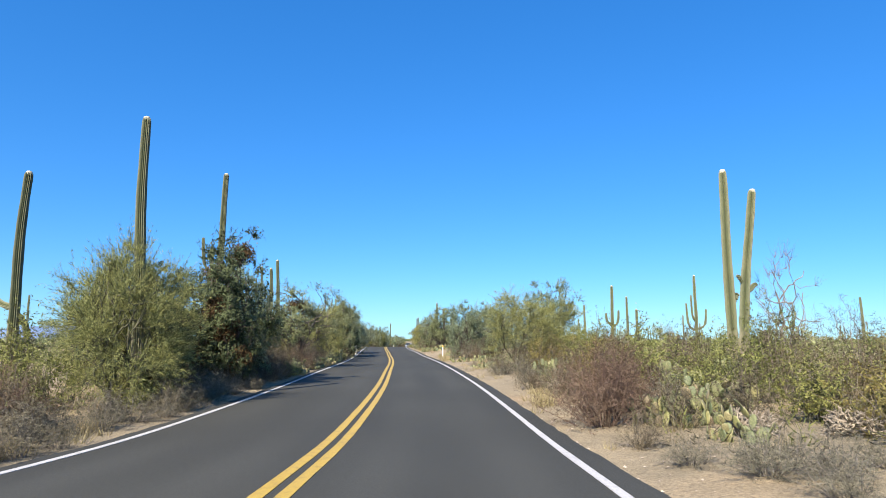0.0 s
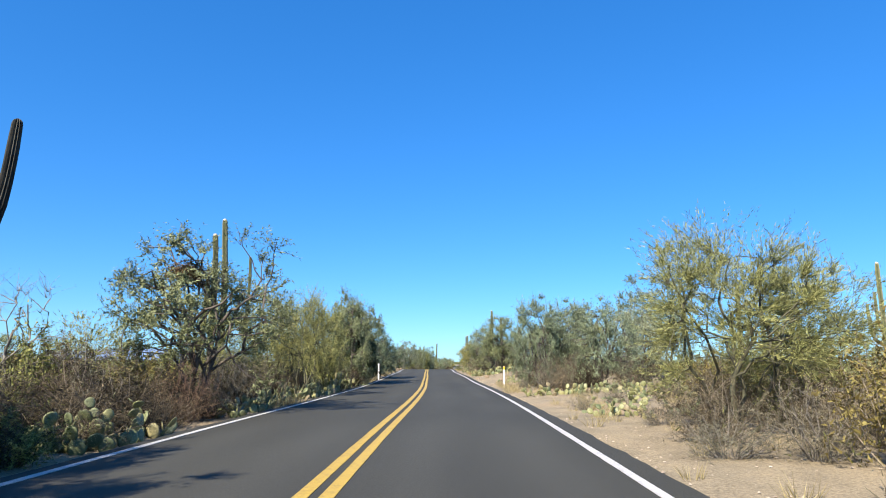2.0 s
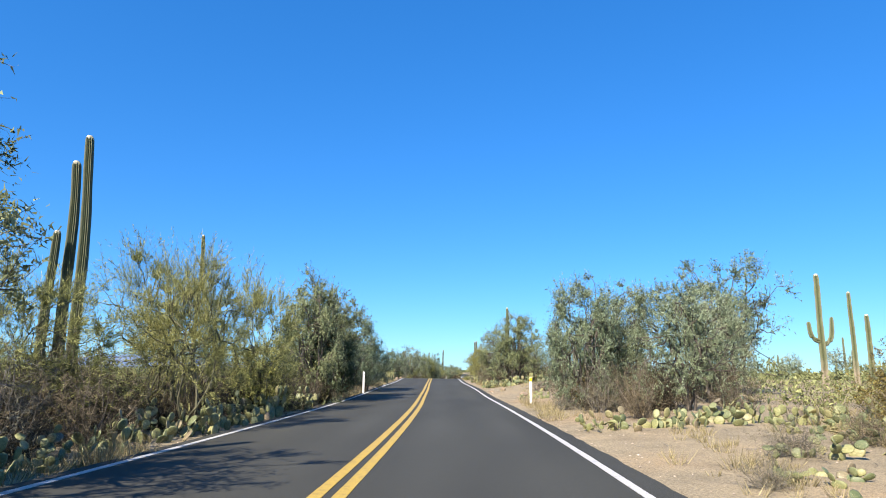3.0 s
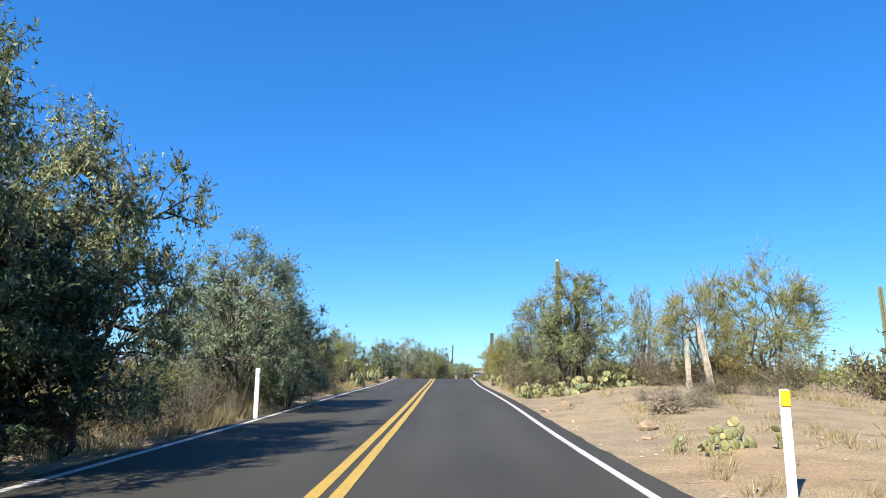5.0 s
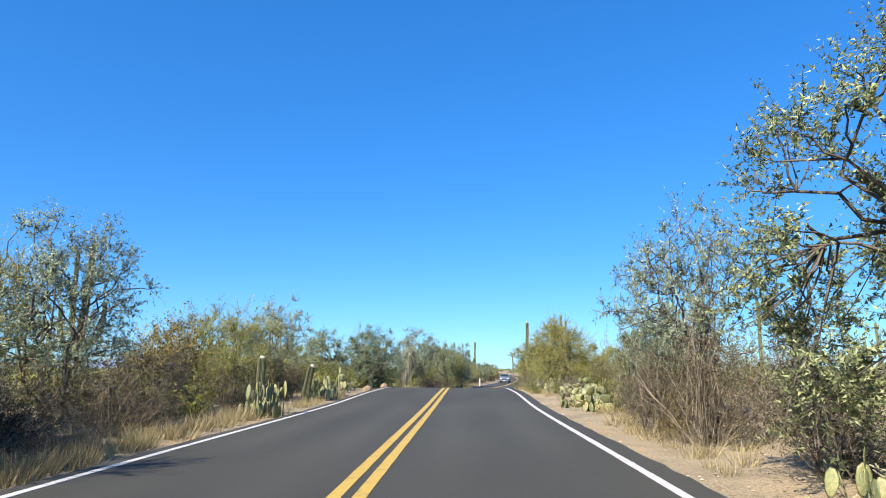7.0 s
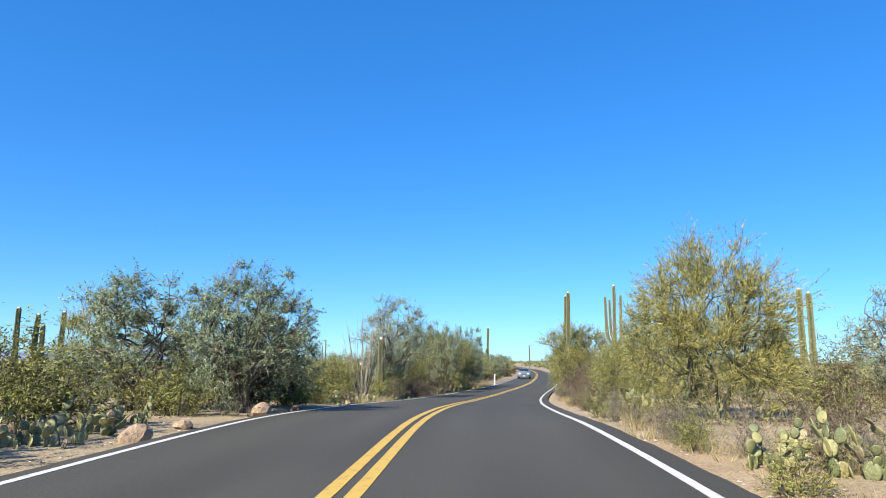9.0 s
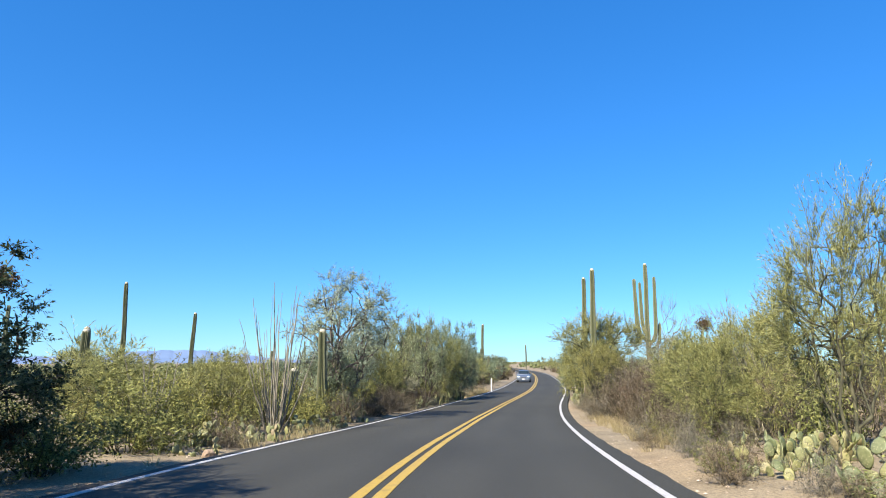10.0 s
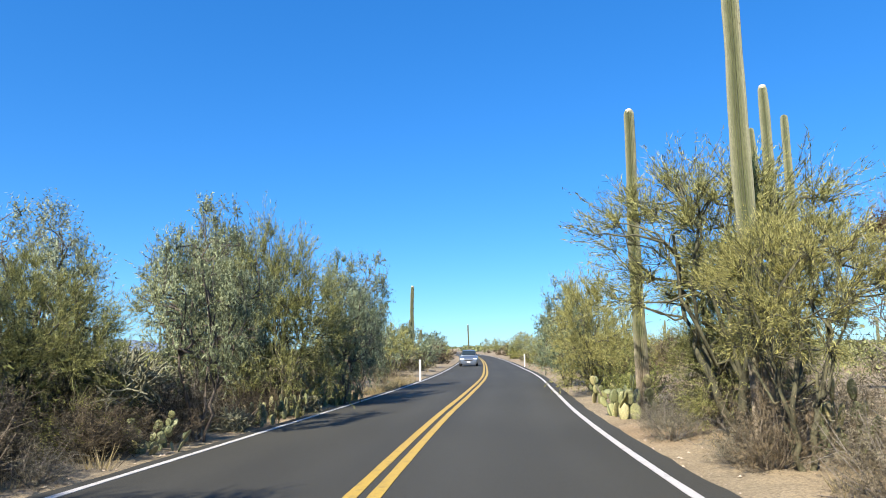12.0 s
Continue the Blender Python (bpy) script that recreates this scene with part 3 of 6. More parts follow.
for k, (leafy, stemmy, over) in {"creosote": ("creosote", GREENBARK, {"per": 24, "size": (0.048, 0.024)}), "brown": ("brown", DRYSTEM, {"per": 20, "twigs": 9, "size": (0.062, 0.0075)}), "red": ("red", REDSTEM, {"per": 24, "stems": 54, "size": (0.042, 0.0075), "thick": 0.006}),
                                 "greyshrub": ("greyshrub", DEADBARK, {"per": 20, "twigs": 9, "size": (0.062, 0.0075)}), "orange": ("orange", DRYSTEM, {"per": 24, "size": (0.045, 0.023)})}.items():
    KINDS[k] = [shrub_kind(71 + 7 * q + len(k), 1.3, 1.9, LEAF[leafy], stemmy, **over) for q in range(2)]
    KINDS["small" + k] = [shrub_kind(171 + len(k), 1.3, 1.9, LEAF[leafy], stemmy, stems=14, twigs=6, per=9, size=(0.145, 0.06), thick=0.01)]
    KINDS["mid" + k] = [shrub_kind(271 + len(k) + q, 1.3, 1.9, LEAF[leafy], stemmy, stems=22, twigs=7, per=16, size=(0.052, 0.024) if k in ("creosote", "orange") else (0.085, 0.011), thick=0.008) for q in range(2)]
    LOOKS["small" + k] = LOOKS["mid" + k] = LOOKS[k]


def beside(x, y, half):
    """Keeps a plant off the asphalt."""
    d = x - float(road_x(y))
    return x + math.copysign(max(0.0, LANE + 0.42 + half - abs(d)), d)


def plant(kind, x, y, w, h, turn=None, label="", group="", pick=None):
    """A copy of a built kind, w wide and h high, standing on the ground."""
    rng = random.Random(round(x * 31 + y * 17))
    src = KINDS[kind][rng.randrange(len(KINDS[kind])) if pick is None else pick]
    w0, h0 = src["size"]
    x = beside(x, y, (0.38 if h < 3 else 0.0) * w)
    ob = copy_thing(src, at(x, y, 0.03, rng.uniform(0, 360) if turn is None else turn, w / w0, h / h0))
    name, text, cat = LOOKS[kind]
    ob.name = name
    if "size" in ob:
        del ob["size"]
    return tagged(ob, label or text, cat, group or ("scattered shrubs" if cat == "shrub" else "desert trees"))


def clear_kinds(group):
    for srcs in group.values():
        for src in srcs:
            for o in list(src.children_recursive) + [src]:
                bpy.data.objects.remove(o)


# ---- ground, road, markings, distance ----
def sheet(ys, ds, zf):
    """A sheet over rows of y and offsets from the road line."""
    y, d = np.meshgrid(ys, ds, indexing="ij")
    x = road_x(y) + d
    v = np.stack([x, y, zf(x, y, d)], -1).reshape(-1, 3)
    i = np.arange(len(ys) * len(ds)).reshape(len(ys), len(ds))
    return v, np.stack([i[:-1, :-1], i[:-1, 1:], i[1:, 1:], i[1:, :-1]], -1).reshape(-1, 4)


side = np.concatenate([np.arange(3.2, 12, 0.45), np.arange(12, 40, 2.0), [45, 60, 80, 110, 150, 220, 350, 600, 1200, 2500, 4000]])
ys = np.concatenate([[-4000, -1500, -500, -200, -100], np.arange(-70, 240, 0.9), np.arange(240, 420, 6), [450, 520, 650, 900, 1300, 2000, 3000, 4500]])
tagged(new("ground", mesh("ground", *sheet(ys, np.concatenate([-side[::-1], [-2.5, 2.5], side]), lambda x, y, d: ground_z(x, y)), EARTH)),
       "pale sandy desert soil with gravel and orange patches", "ground", kind="structure")


def strip(name, a, b, y0, y1, rise, thick, mat, step=0.5, wobble=0.0):
    """A slab that follows the road between the offsets a and b, with a bevelled section."""
    yy = np.arange(y0, y1 + step, step)
    j = wobble * (np.sin(yy * 1.7) + np.sin(yy * 3.9 + 1) * 0.6 + np.sin(yy * 8.3) * 0.3)
    prof = [(a, -thick, -1), (a, rise, -1), (b, rise, 1), (b, -thick, 1)]
    n = len(prof)
    xs = np.stack([road_x(yy) + o * squeeze(yy) + s * np.abs(j) for o, _, s in prof], 1)
    zs = np.stack([road_z(yy) + z for _, z, _ in prof], 1)
    v = np.stack([xs, np.repeat(yy[:, None], n, 1), zs], -1).reshape(-1, 3)
    i = np.arange(len(yy) * n).reshape(len(yy), n)
    f = np.stack([i[:-1, :-1], i[:-1, 1:], i[1:, 1:], i[1:, :-1]], -1).reshape(-1, 4)
    return new(name, mesh(name, v, f, mat, False))




def roadway():
    """The asphalt slab: a slightly crowned top in lanes, polished paler where wheels run, and ragged edges."""
    yy = np.arange(-70, 418.5, 0.5)
    j = 0.03 * np.abs(np.sin(yy * 1.7) + np.sin(yy * 3.9 + 1) * 0.6 + np.sin(yy * 8.3) * 0.3)
    across = np.concatenate([[-LANE - 0.24, -LANE - 0.24], np.linspace(-3.0, 3.0, 25), [LANE + 0.36, LANE + 0.36]])
    n = len(across)
    xs = road_x(yy)[:, None] + across[None] * squeeze(yy)[:, None]
    xs[:, :2] -= j[:, None]
    xs[:, -2:] += j[:, None]
    drop = np.zeros(n)
    drop[0] = drop[-1] = -0.14
    zs = road_z(yy)[:, None] + drop[None]
    v = np.stack([xs, np.repeat(yy[:, None], n, 1), zs], -1).reshape(-1, 3)
    i = np.arange(len(yy) * n).reshape(len(yy), n)
    me = mesh("road", v, np.stack([i[:-1, :-1], i[:-1, 1:], i[1:, 1:], i[1:, :-1]], -1).reshape(-1, 4), ASPHALT, False)
    wear = sum(np.exp(-((across - c) / 0.36)**2) for c in (-2.35, -0.85, 0.85, 2.35))
    wear = wear[None] * (0.5 + 0.28 * np.sin(yy * 0.31) + 0.2 * np.sin(yy * 0.83 + 2))[:, None]
    me.attributes.new("wheel_wear", 'FLOAT', 'POINT').data.foreach_set("value", np.clip(wear, 0, 0.8).astype(np.float32).ravel())
    return tagged(new("road", me), "dark grey asphalt two-lane road with worn edges", "road", kind="structure")


roadway()
for k, (name, o, w, mat, text) in enumerate([("edge_line", -LANE, 0.10, WHITE_PAINT, "white painted edge line along the asphalt"), ("edge_line", LANE, 0.10, WHITE_PAINT, "white painted edge line along the asphalt"),
                                             ("centre_line", -0.118, 0.13, YELLOW_PAINT, "solid yellow painted centre line, slightly worn"), ("centre_line", 0.118, 0.13, YELLOW_PAINT, "solid yellow painted centre line, slightly worn")]):
    tagged(strip(name, o - w / 2, o + w / 2, -70, 418, 0.006, 0.0, mat, wobble=0.004), text, "road marking", "road markings", "structure")


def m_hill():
    m, n, l, b = material("hazed_mountain", 1.0)
    # the haze of distance is mixed into this blue base colour
    c = ramp(n, l, tex_noise(n, l, 0.006, 6), [(0.3, (0.10, 0.165, 0.29)), (0.7, (0.14, 0.21, 0.34))])
    l.new(c, b.inputs["Base Color"])
    return m


def ridge(name, a0, a1, dist, tall, seed):
    """A far range of hills between two bearings, in degrees left of north."""
    rng = np.random.default_rng(seed)
    n = 90
    a = np.radians(np.linspace(a0, a1, n))
    t = np.linspace(0, 1, n)
    h = sum(rng.uniform(0.3, 1) / k * np.sin(2 * np.pi * (k * 1.3 * t + rng.uniform())) for k in (1, 2, 3, 5, 8, 13))
    h = tall * np.sin(np.pi * t)**0.6 * (0.62 + 0.30 * h / np.abs(h).max()) + rng.normal(0, tall * 0.02, n)
    rows = []
    for r, z in ((dist - 500, -6), (dist - 180, 0.45), (dist, 1.0), (dist + 260, -6)):
        rows.append(np.stack([-np.sin(a) * r, np.cos(a) * r, h * z if z > 0 else np.full(n, -6.0)], 1))
    v = np.stack(rows, 1).reshape(-1, 3)
    i = np.arange(n * 4).reshape(n, 4)
    f = np.stack([i[:-1, :-1], i[1:, :-1], i[1:, 1:], i[:-1, 1:]], -1).reshape(-1, 4)
    tagged(new(name, mesh(name, v, f, HILL, False)), "low blue hazy mountain range on the horizon", "mountains", kind="structure")


HILL = m_hill()
ridge("backdrop", 18, 48, 3000, 62, 5)


# ---- cacti ----
def ribbed(line, radius, ribs=15, rings=None):
    """A ribbed column along a line of places; its crown is rounded. Gives places, quads and which places lie on a ridge."""
    line = [Vector(p) for p in line]
    cum = [0.0]
    for p, q in zip(line, line[1:]):
        cum.append(cum[-1] + (q - p).length)
    total = cum[-1]
    rings = rings or max(8, int(total / (0.35 if ribs > 10 else 0.8)))
    s = np.concatenate([np.linspace(0, total - radius, rings), total - radius + radius * np.sin(np.linspace(0.3, 1.53, 5))])
    pts = np.stack([np.interp(s, cum, [p[k] for p in line]) for k in range(3)], 1)
    for _ in range(2):
        pts[1:-1] = (pts[:-2] + 2 * pts[1:-1] + pts[2:]) / 4
    cap = np.sqrt(np.clip(1 - np.clip((s - (total - radius)) / radius, 0, 1)**2, 0.01, 1))
    foot = 0.92 + 0.08 * np.clip(s / (total * 0.3 + 1e-6), 0, 1)
    wav = 1 + 0.03 * np.sin(s * 2.1 + radius * 40) + 0.03 * np.sin(s * 5.3)
    r = radius * cap * foot * wav * (1.14 - 0.3 * s / total)
    k = ribs * 2
    even = np.where(np.arange(k) % 2 == 0, 1.0, 0.70)
    t = unit(np.gradient(pts, axis=0))
    ref = np.where(np.abs(t[:, 2:3]) > 0.8, np.array([0, 1.0, 0]), np.array([0, 0, 1.0]))
    a = unit(np.cross(t, ref))
    b = np.cross(t, a)
    ang = np.arange(k) * 2 * np.pi / k
    v = (pts[:, None] + (a[:, None] * np.cos(ang)[:, None] + b[:, None] * np.sin(ang)[:, None]) * (r[:, None] * even)[..., None]).reshape(-1, 3)
    i = np.arange(len(s) * k).reshape(len(s), k)
    j = np.roll(i, -1, axis=1)
    f = np.stack([i[:-1], j[:-1], j[1:], i[1:]], -1).reshape(-1, 4)
    ridge_at = np.tile((np.arange(k) % 2 == 0).astype(np.float32), len(s)) * np.float32(0.75)
    return v, f, ridge_at


def column(name, parent, line, radius, label="", ribs=15, mat=None):
    v, f, rd = ribbed(line, radius, ribs)
    me = mesh(name, v, f, mat or SAGUARO, False)
    me.attributes.new("ridge", 'FLOAT', 'POINT').data.foreach_set("value", rd)
    return part(name, me, parent, label)


def saguaro(x, y, h, r=0.15, lean=(0, 0), arms=(), label="tall ribbed green saguaro cactus column", ribs=17):
    """arms: (height of the joint, bearing in degrees from east, reach, height of the tip, radius)."""
    root = new("saguaro", None)
    root.matrix_world = at(x, y, 0.08)
    lx, ly = lean
    n = 7
    ph = x * 3.1 + y
    trunk = [(lx * (k / n)**1.6 + 0.0065 * h * math.sin(ph + k * 1.1) * k / n, ly * (k / n)**1.6 + 0.0065 * h * math.cos(ph + k * 0.9) * k / n, h * k / n) for k in range(n + 1)]
    column("trunk", root, trunk, r, ribs=ribs, mat=OLD_SAGUARO if h > 5.5 else SAGUARO)
    if ribs > 10:
        a = np.arange(12) * np.pi / 6
        t = np.array([[0.62, -0.50], [0.60, 0.10], [0.46, 0.24], [0.22, 0.32], [0.03, 0.34]]) * r
        v = np.stack([np.outer(t[:, 0], np.cos(a)), np.outer(t[:, 0], np.sin(a)), np.repeat(t[:, 1:], 12, 1)], -1).reshape(-1, 3) + np.array(trunk[-1]) - np.array([0, 0, 0.28 * r])
        i = np.arange(60).reshape(5, 12)
        j = np.roll(i, -1, axis=1)
        part("tip", mesh("tip", v, np.stack([i[:-1], j[:-1], j[1:], i[1:]], -1).reshape(-1, 4), WOOL), root, "pale woolly growing tip")
    for z0, az, reach, z1, ra, *dead in arms:
        c, s = math.cos(radians(az)), math.sin(radians(az))
        f = (z0 / h)**1.6
        bx, by = lx * f, ly * f
        up = 1 if z1 >= z0 else -1
        line = [(bx + c * r * 0.3, by + s * r * 0.3, z0), (bx + c * reach * 0.55, by + s * reach * 0.55, z0 + 0.08 * up), (bx + c * reach * 0.9, by + s * reach * 0.9, z0 + 0.32 * up),
                (bx + c * reach, by + s * reach, z0 + 0.7 * (z1 - z0)), (bx + c * reach * 1.03, by + s * reach * 1.03, z1)]
        if dead:
            line[2], line[3] = (bx + c * reach * 0.72, by + s * reach * 0.72, z0 + 0.28), (bx + c * reach * 0.95, by + s * reach * 0.95, z0 + 0.5 * (z1 - z0))
            line[1] = (bx + c * reach * 0.4, by + s * reach * 0.4, z0 + 0.02)
        column("arm", root, line, ra, "blackened dead arm" if dead else "", max(9, ribs - 3), DEAD_ARM if dead else SAGUARO)
    return tagged(root, label, "cactus", "saguaros")


saguaro(-6.97, 14.96, 6.95, 0.125, (-0.2, 0.0), label="tall single saguaro with a browned base behind a bush")
saguaro(-7.95, 15.8, 3.5, 0.115, (-0.15, 0), label="short saguaro column rising through a palo verde")
saguaro(-12.15, 18.4, 6.4, 0.14, (0.0, 0), [(2.4, 170, 0.8, 2.9, 0.09), (2.2, 20, 0.35, 1.5, 0.09)], "tall saguaro with short drooping arms near its base")
saguaro(-10.75, 30.5, 9.55, 0.155, (0.38, 0), [(4.6, 182, 0.75, 6.4, 0.085), (4.2, 230, 0.35, 5.9, 0.085), (3.2, -5, 1.12, 5.85, 0.125, 1)], "very tall saguaro with three upturned arms")
saguaro(10.82, 24.0, 8.0, 0.18, (-0.04, 0.0), [(2.9, 10, 0.3, 3.25, 0.11)], "tall leaning saguaro, one of a close pair")
saguaro(11.15, 23.9, 7.2, 0.17, (0.70, 0.0), [(3.3, 0, 0.42, 3.6, 0.09), (3.6, 180, 0.3, 3.9, 0.08)], "saguaro with small round arm buds, close pair")
saguaro(-11.2, 44.3, 7.05, 0.125, (-0.1, 0), label="slim saguaro column standing in a group of three")
saguaro(-11.75, 44.6, 6.5, 0.13, (-0.1, 0), label="slim saguaro column standing in a group of three")
saguaro(-11.95, 44.2, 4.6, 0.11, (0.05, 0), label="shorter saguaro column beside two taller ones")
saguaro(-18.3, 65, 9.0, 0.12, (0.1, 0))
saguaro(25.4, 64.2, 8.0, 0.16, (0, 0), [(2.5, 180, 0.9, 5.2, 0.11), (2.6, 0, 1.0, 4.6, 0.11), (3.3, 200, 0.5, 6.0, 0.1)], "many-armed saguaro rising above the scrub")
saguaro(19.4, 73, 7.4, 0.19, (0, 0), [(3.0, 180, 0.7, 4.3, 0.14), (2.8, 0, 0.7, 4.6, 0.14)], "stout saguaro with two short thick arms")
saguaro(20.8, 72, 6.1, 0.14)
saguaro(22.0, 72.5, 4.7, 0.16)
saguaro(-0.47, 78.2, 5.8, 0.12, (-0.05, 0), [(3.0, 215, 0.5, 3.7, 0.085), (2.7, 170, 0.75, 3.2, 0.08), (2.9, 250, 0.35, 4.3, 0.08)], "saguaro with curled low arms inside a mesquite crown")
saguaro(0.37, 78.8, 5.0, 0.13, (0.0, 0), [(4.1, 0, 0.42, 4.8, 0.085), (3.95, -60, 0.36, 4.5, 0.08)], "saguaro with dark knotted arms near its tip")
saguaro(-12.55, 77.6, 1.7, 0.155, label="short thick saguaro column at the road's edge", ribs=20)
saguaro(-12.55, 78.5, 3.05, 0.155, label="ribbed saguaro column beneath a palo verde", ribs=20)
saguaro(-13.1, 91.0, 1.6, 0.14, label="small young ribbed saguaro beside prickly pears", ribs=20)
saguaro(-12.45, 93.3, 1.35, 0.13, (0.22, 0), label="small leaning young saguaro among dry grass", ribs=20)
saguaro(-23.8, 96.7, 6.5, 0.15, (0.35, 0), [(1.9, 0, 1.0, 3.9, 0.11), (2.0, 180, 0.5, 6.2, 0.11), (1.8, 200, 0.85, 3.8, 0.1)], "saguaro with several long upturned arms")
saguaro(-35.3, 144.6, 7.9, 0.16)
saguaro(-33.2, 138.3, 4.6, 0.24, label="short stout saguaro column in low scrub")
saguaro(-29.9, 143.8, 5.7, 0.14, (0.1, 0))
saguaro(-28.5, 117.5, 3.8, 0.12)
saguaro(-28.2, 118.2, 3.6, 0.12)
saguaro(-26.9, 118, 3.7, 0.12, (0.15, 0))
saguaro(-27.4, 117.6, 3.1, 0.11)
saguaro(-24.4, 126.5, 3.3, 0.17, label="short stout saguaro column in low scrub")
saguaro(-15.95, 125.7, 1.85, 0.15, label="short ribbed saguaro beside a taller one", ribs=20)
saguaro(-14.76, 125.1, 3.1, 0.155, label="stout pale green ribbed saguaro by the road", ribs=20)
saguaro(2.45, 118.4, 4.3, 0.12, label="slim pale saguaro standing close beside another")
saguaro(2.85, 118.6, 4.2, 0.12, label="slim pale saguaro standing close beside another")
saguaro(-5.12, 136.25, 6.8, 0.135, (0.02, 0.0), label="very tall pale saguaro growing through a palo verde", ribs=20)
saguaro(-14.9, 138.0, 1.4, 0.17, label="short stout dark saguaro under roadside trees", ribs=20)
saguaro(-5.1, 142.5, 7.3, 0.14, (0.05, 0), label="tall pale green saguaro column by the road", ribs=20)
saguaro(-1.4, 143.5, 8.1, 0.14, (0.0, 0), [(3.6, 178, 0.62, 7.2, 0.12), (3.3, 5, 0.5, 7.3, 0.11), (3.8, 160, 0.32, 7.0, 0.10), (3.0, 20, 0.75, 4.6, 0.1)], "many-armed tall saguaro behind dry brush", ribs=16)
saguaro(-14.2, 181.9, 7.1, 0.17, (0, 0), [(1.9, 180, 0.8, 3.9, 0.12), (1.9, 0, 0.7, 3.4, 0.12), (2.2, 240, 0.4, 4.2, 0.1)], "saguaro with candelabra arms above roadside scrub")
saguaro(-10.85, 289, 7.8, 0.2)
far_rng = random.Random(5)
spots = []
for k in range(85):
    for _ in range(20):
        y = far_rng.uniform(40, 330)
        d = far_rng.choice((-1, 1)) * far_rng.uniform(16, 95)
        x = float(road_x(y)) + d
        if y < 60 and abs(d) < 24 or d < 0 and y < 170 and abs(d) < 34:
            continue
        if all((x - a)**2 + (y - b)**2 > 30 for a, b in spots):
            break
    spots.append((x, y))
    h = far_rng.uniform(3.0, 7.2)
    q = far_rng.random()
    arms = [] if q < 0.55 else [(h * 0.38, far_rng.choice((0, 180, 30, 200)), 0.7, h * far_rng.uniform(0.6, 0.85), 0.11)]
    if q > 0.8:
        arms.append((h * 0.36, far_rng.choice((10, 190)), 0.8, h * far_rng.uniform(0.55, 0.8), 0.11))
    saguaro(x, y, h, far_rng.uniform(0.13, 0.19), (far_rng.uniform(-0.2, 0.2), 0), arms, "distant ribbed saguaro cactus above the desert scrub", ribs=10)


def skeleton_stump(x, y, h, r, lean, label):
    """Dead saguaro: a bundle of pale bare ribs with a broken top."""
    rng = np.random.default_rng(abs(round(x * 10 + y)))
    root = new("dead_saguaro", None)
    root.matrix_world = at(x, y, 0.08)
    for k in range(9):
        a = k * 2 * math.pi / 9
        t = np.linspace(0, 1, 7)
        hh = h * rng.uniform(0.78, 1.0)
        p = np.stack([np.cos(a) * r * (1 - 0.25 * t) + lean * t + rng.normal(0, 0.012, 7), np.sin(a) * r * (1 - 0.25 * t) + rng.normal(0, 0.012, 7), hh * t], 1)
        part("rib", mesh("rib", *tubes(p[None], (np.linspace(0.036, 0.02, 7) * rng.uniform(0.8, 1.2))[None], 5), BONEWOOD), root)
    tagged(root, label, "dead cactus", "dead saguaros")


skeleton_stump(3.95, 72.2, 2.25, 0.10, -0.3, "pale leaning skeleton of a dead saguaro")
skeleton_stump(3.27, 72.4, 1.85, 0.055, 0.0, "thin pale upright skeleton of a dead saguaro")
skeleton_stump(5.6, 84.2, 2.4, 0.07, 0.1, "thin pale upright skeleton of a dead saguaro")
skeleton_stump(-30.5, 140.0, 1.2, 0.14, 0.0, "broken tan stump of a dead saguaro")


# pads: a rounded thick disc, narrow at its foot, foot at the origin
def pad_mesh(seed):
    rng = np.random.default_rng(seed)
    k = 10
    a = np.arange(k) * 2 * np.pi / k + np.pi / k
    rim = np.stack([np.sin(a) * (0.41 - 0.07 * np.cos(a)) * rng.uniform(0.94, 1.06, k), rng.normal(0, 0.015, k), 0.5 - np.cos(a) * 0.5], 1)
    mid = np.array([0, 0, 0.52])
    inner = mid + (rim - mid) * 0.78
    v = np.concatenate([rim, inner + [0, 0.042, 0], inner - [0, 0.042, 0], [mid + [0, 0.05, 0]], [mid - [0, 0.05, 0]]])
    i = np.arange(k)
    j = (i + 1) % k
    quads = np.concatenate([np.stack([i, i + k, j + k, j], 1), np.stack([j, j + 2 * k, i + 2 * k, i], 1)])
    tris = np.concatenate([np.stack([i + k, np.full(k, 3 * k), j + k], 1), np.stack([j + 2 * k, np.full(k, 3 * k + 1), i + 2 * k], 1)])
    return mesh("pad", v, [quads, tris], PAD)


PADS = [pad_mesh(s) for s in (1, 2, 3)]


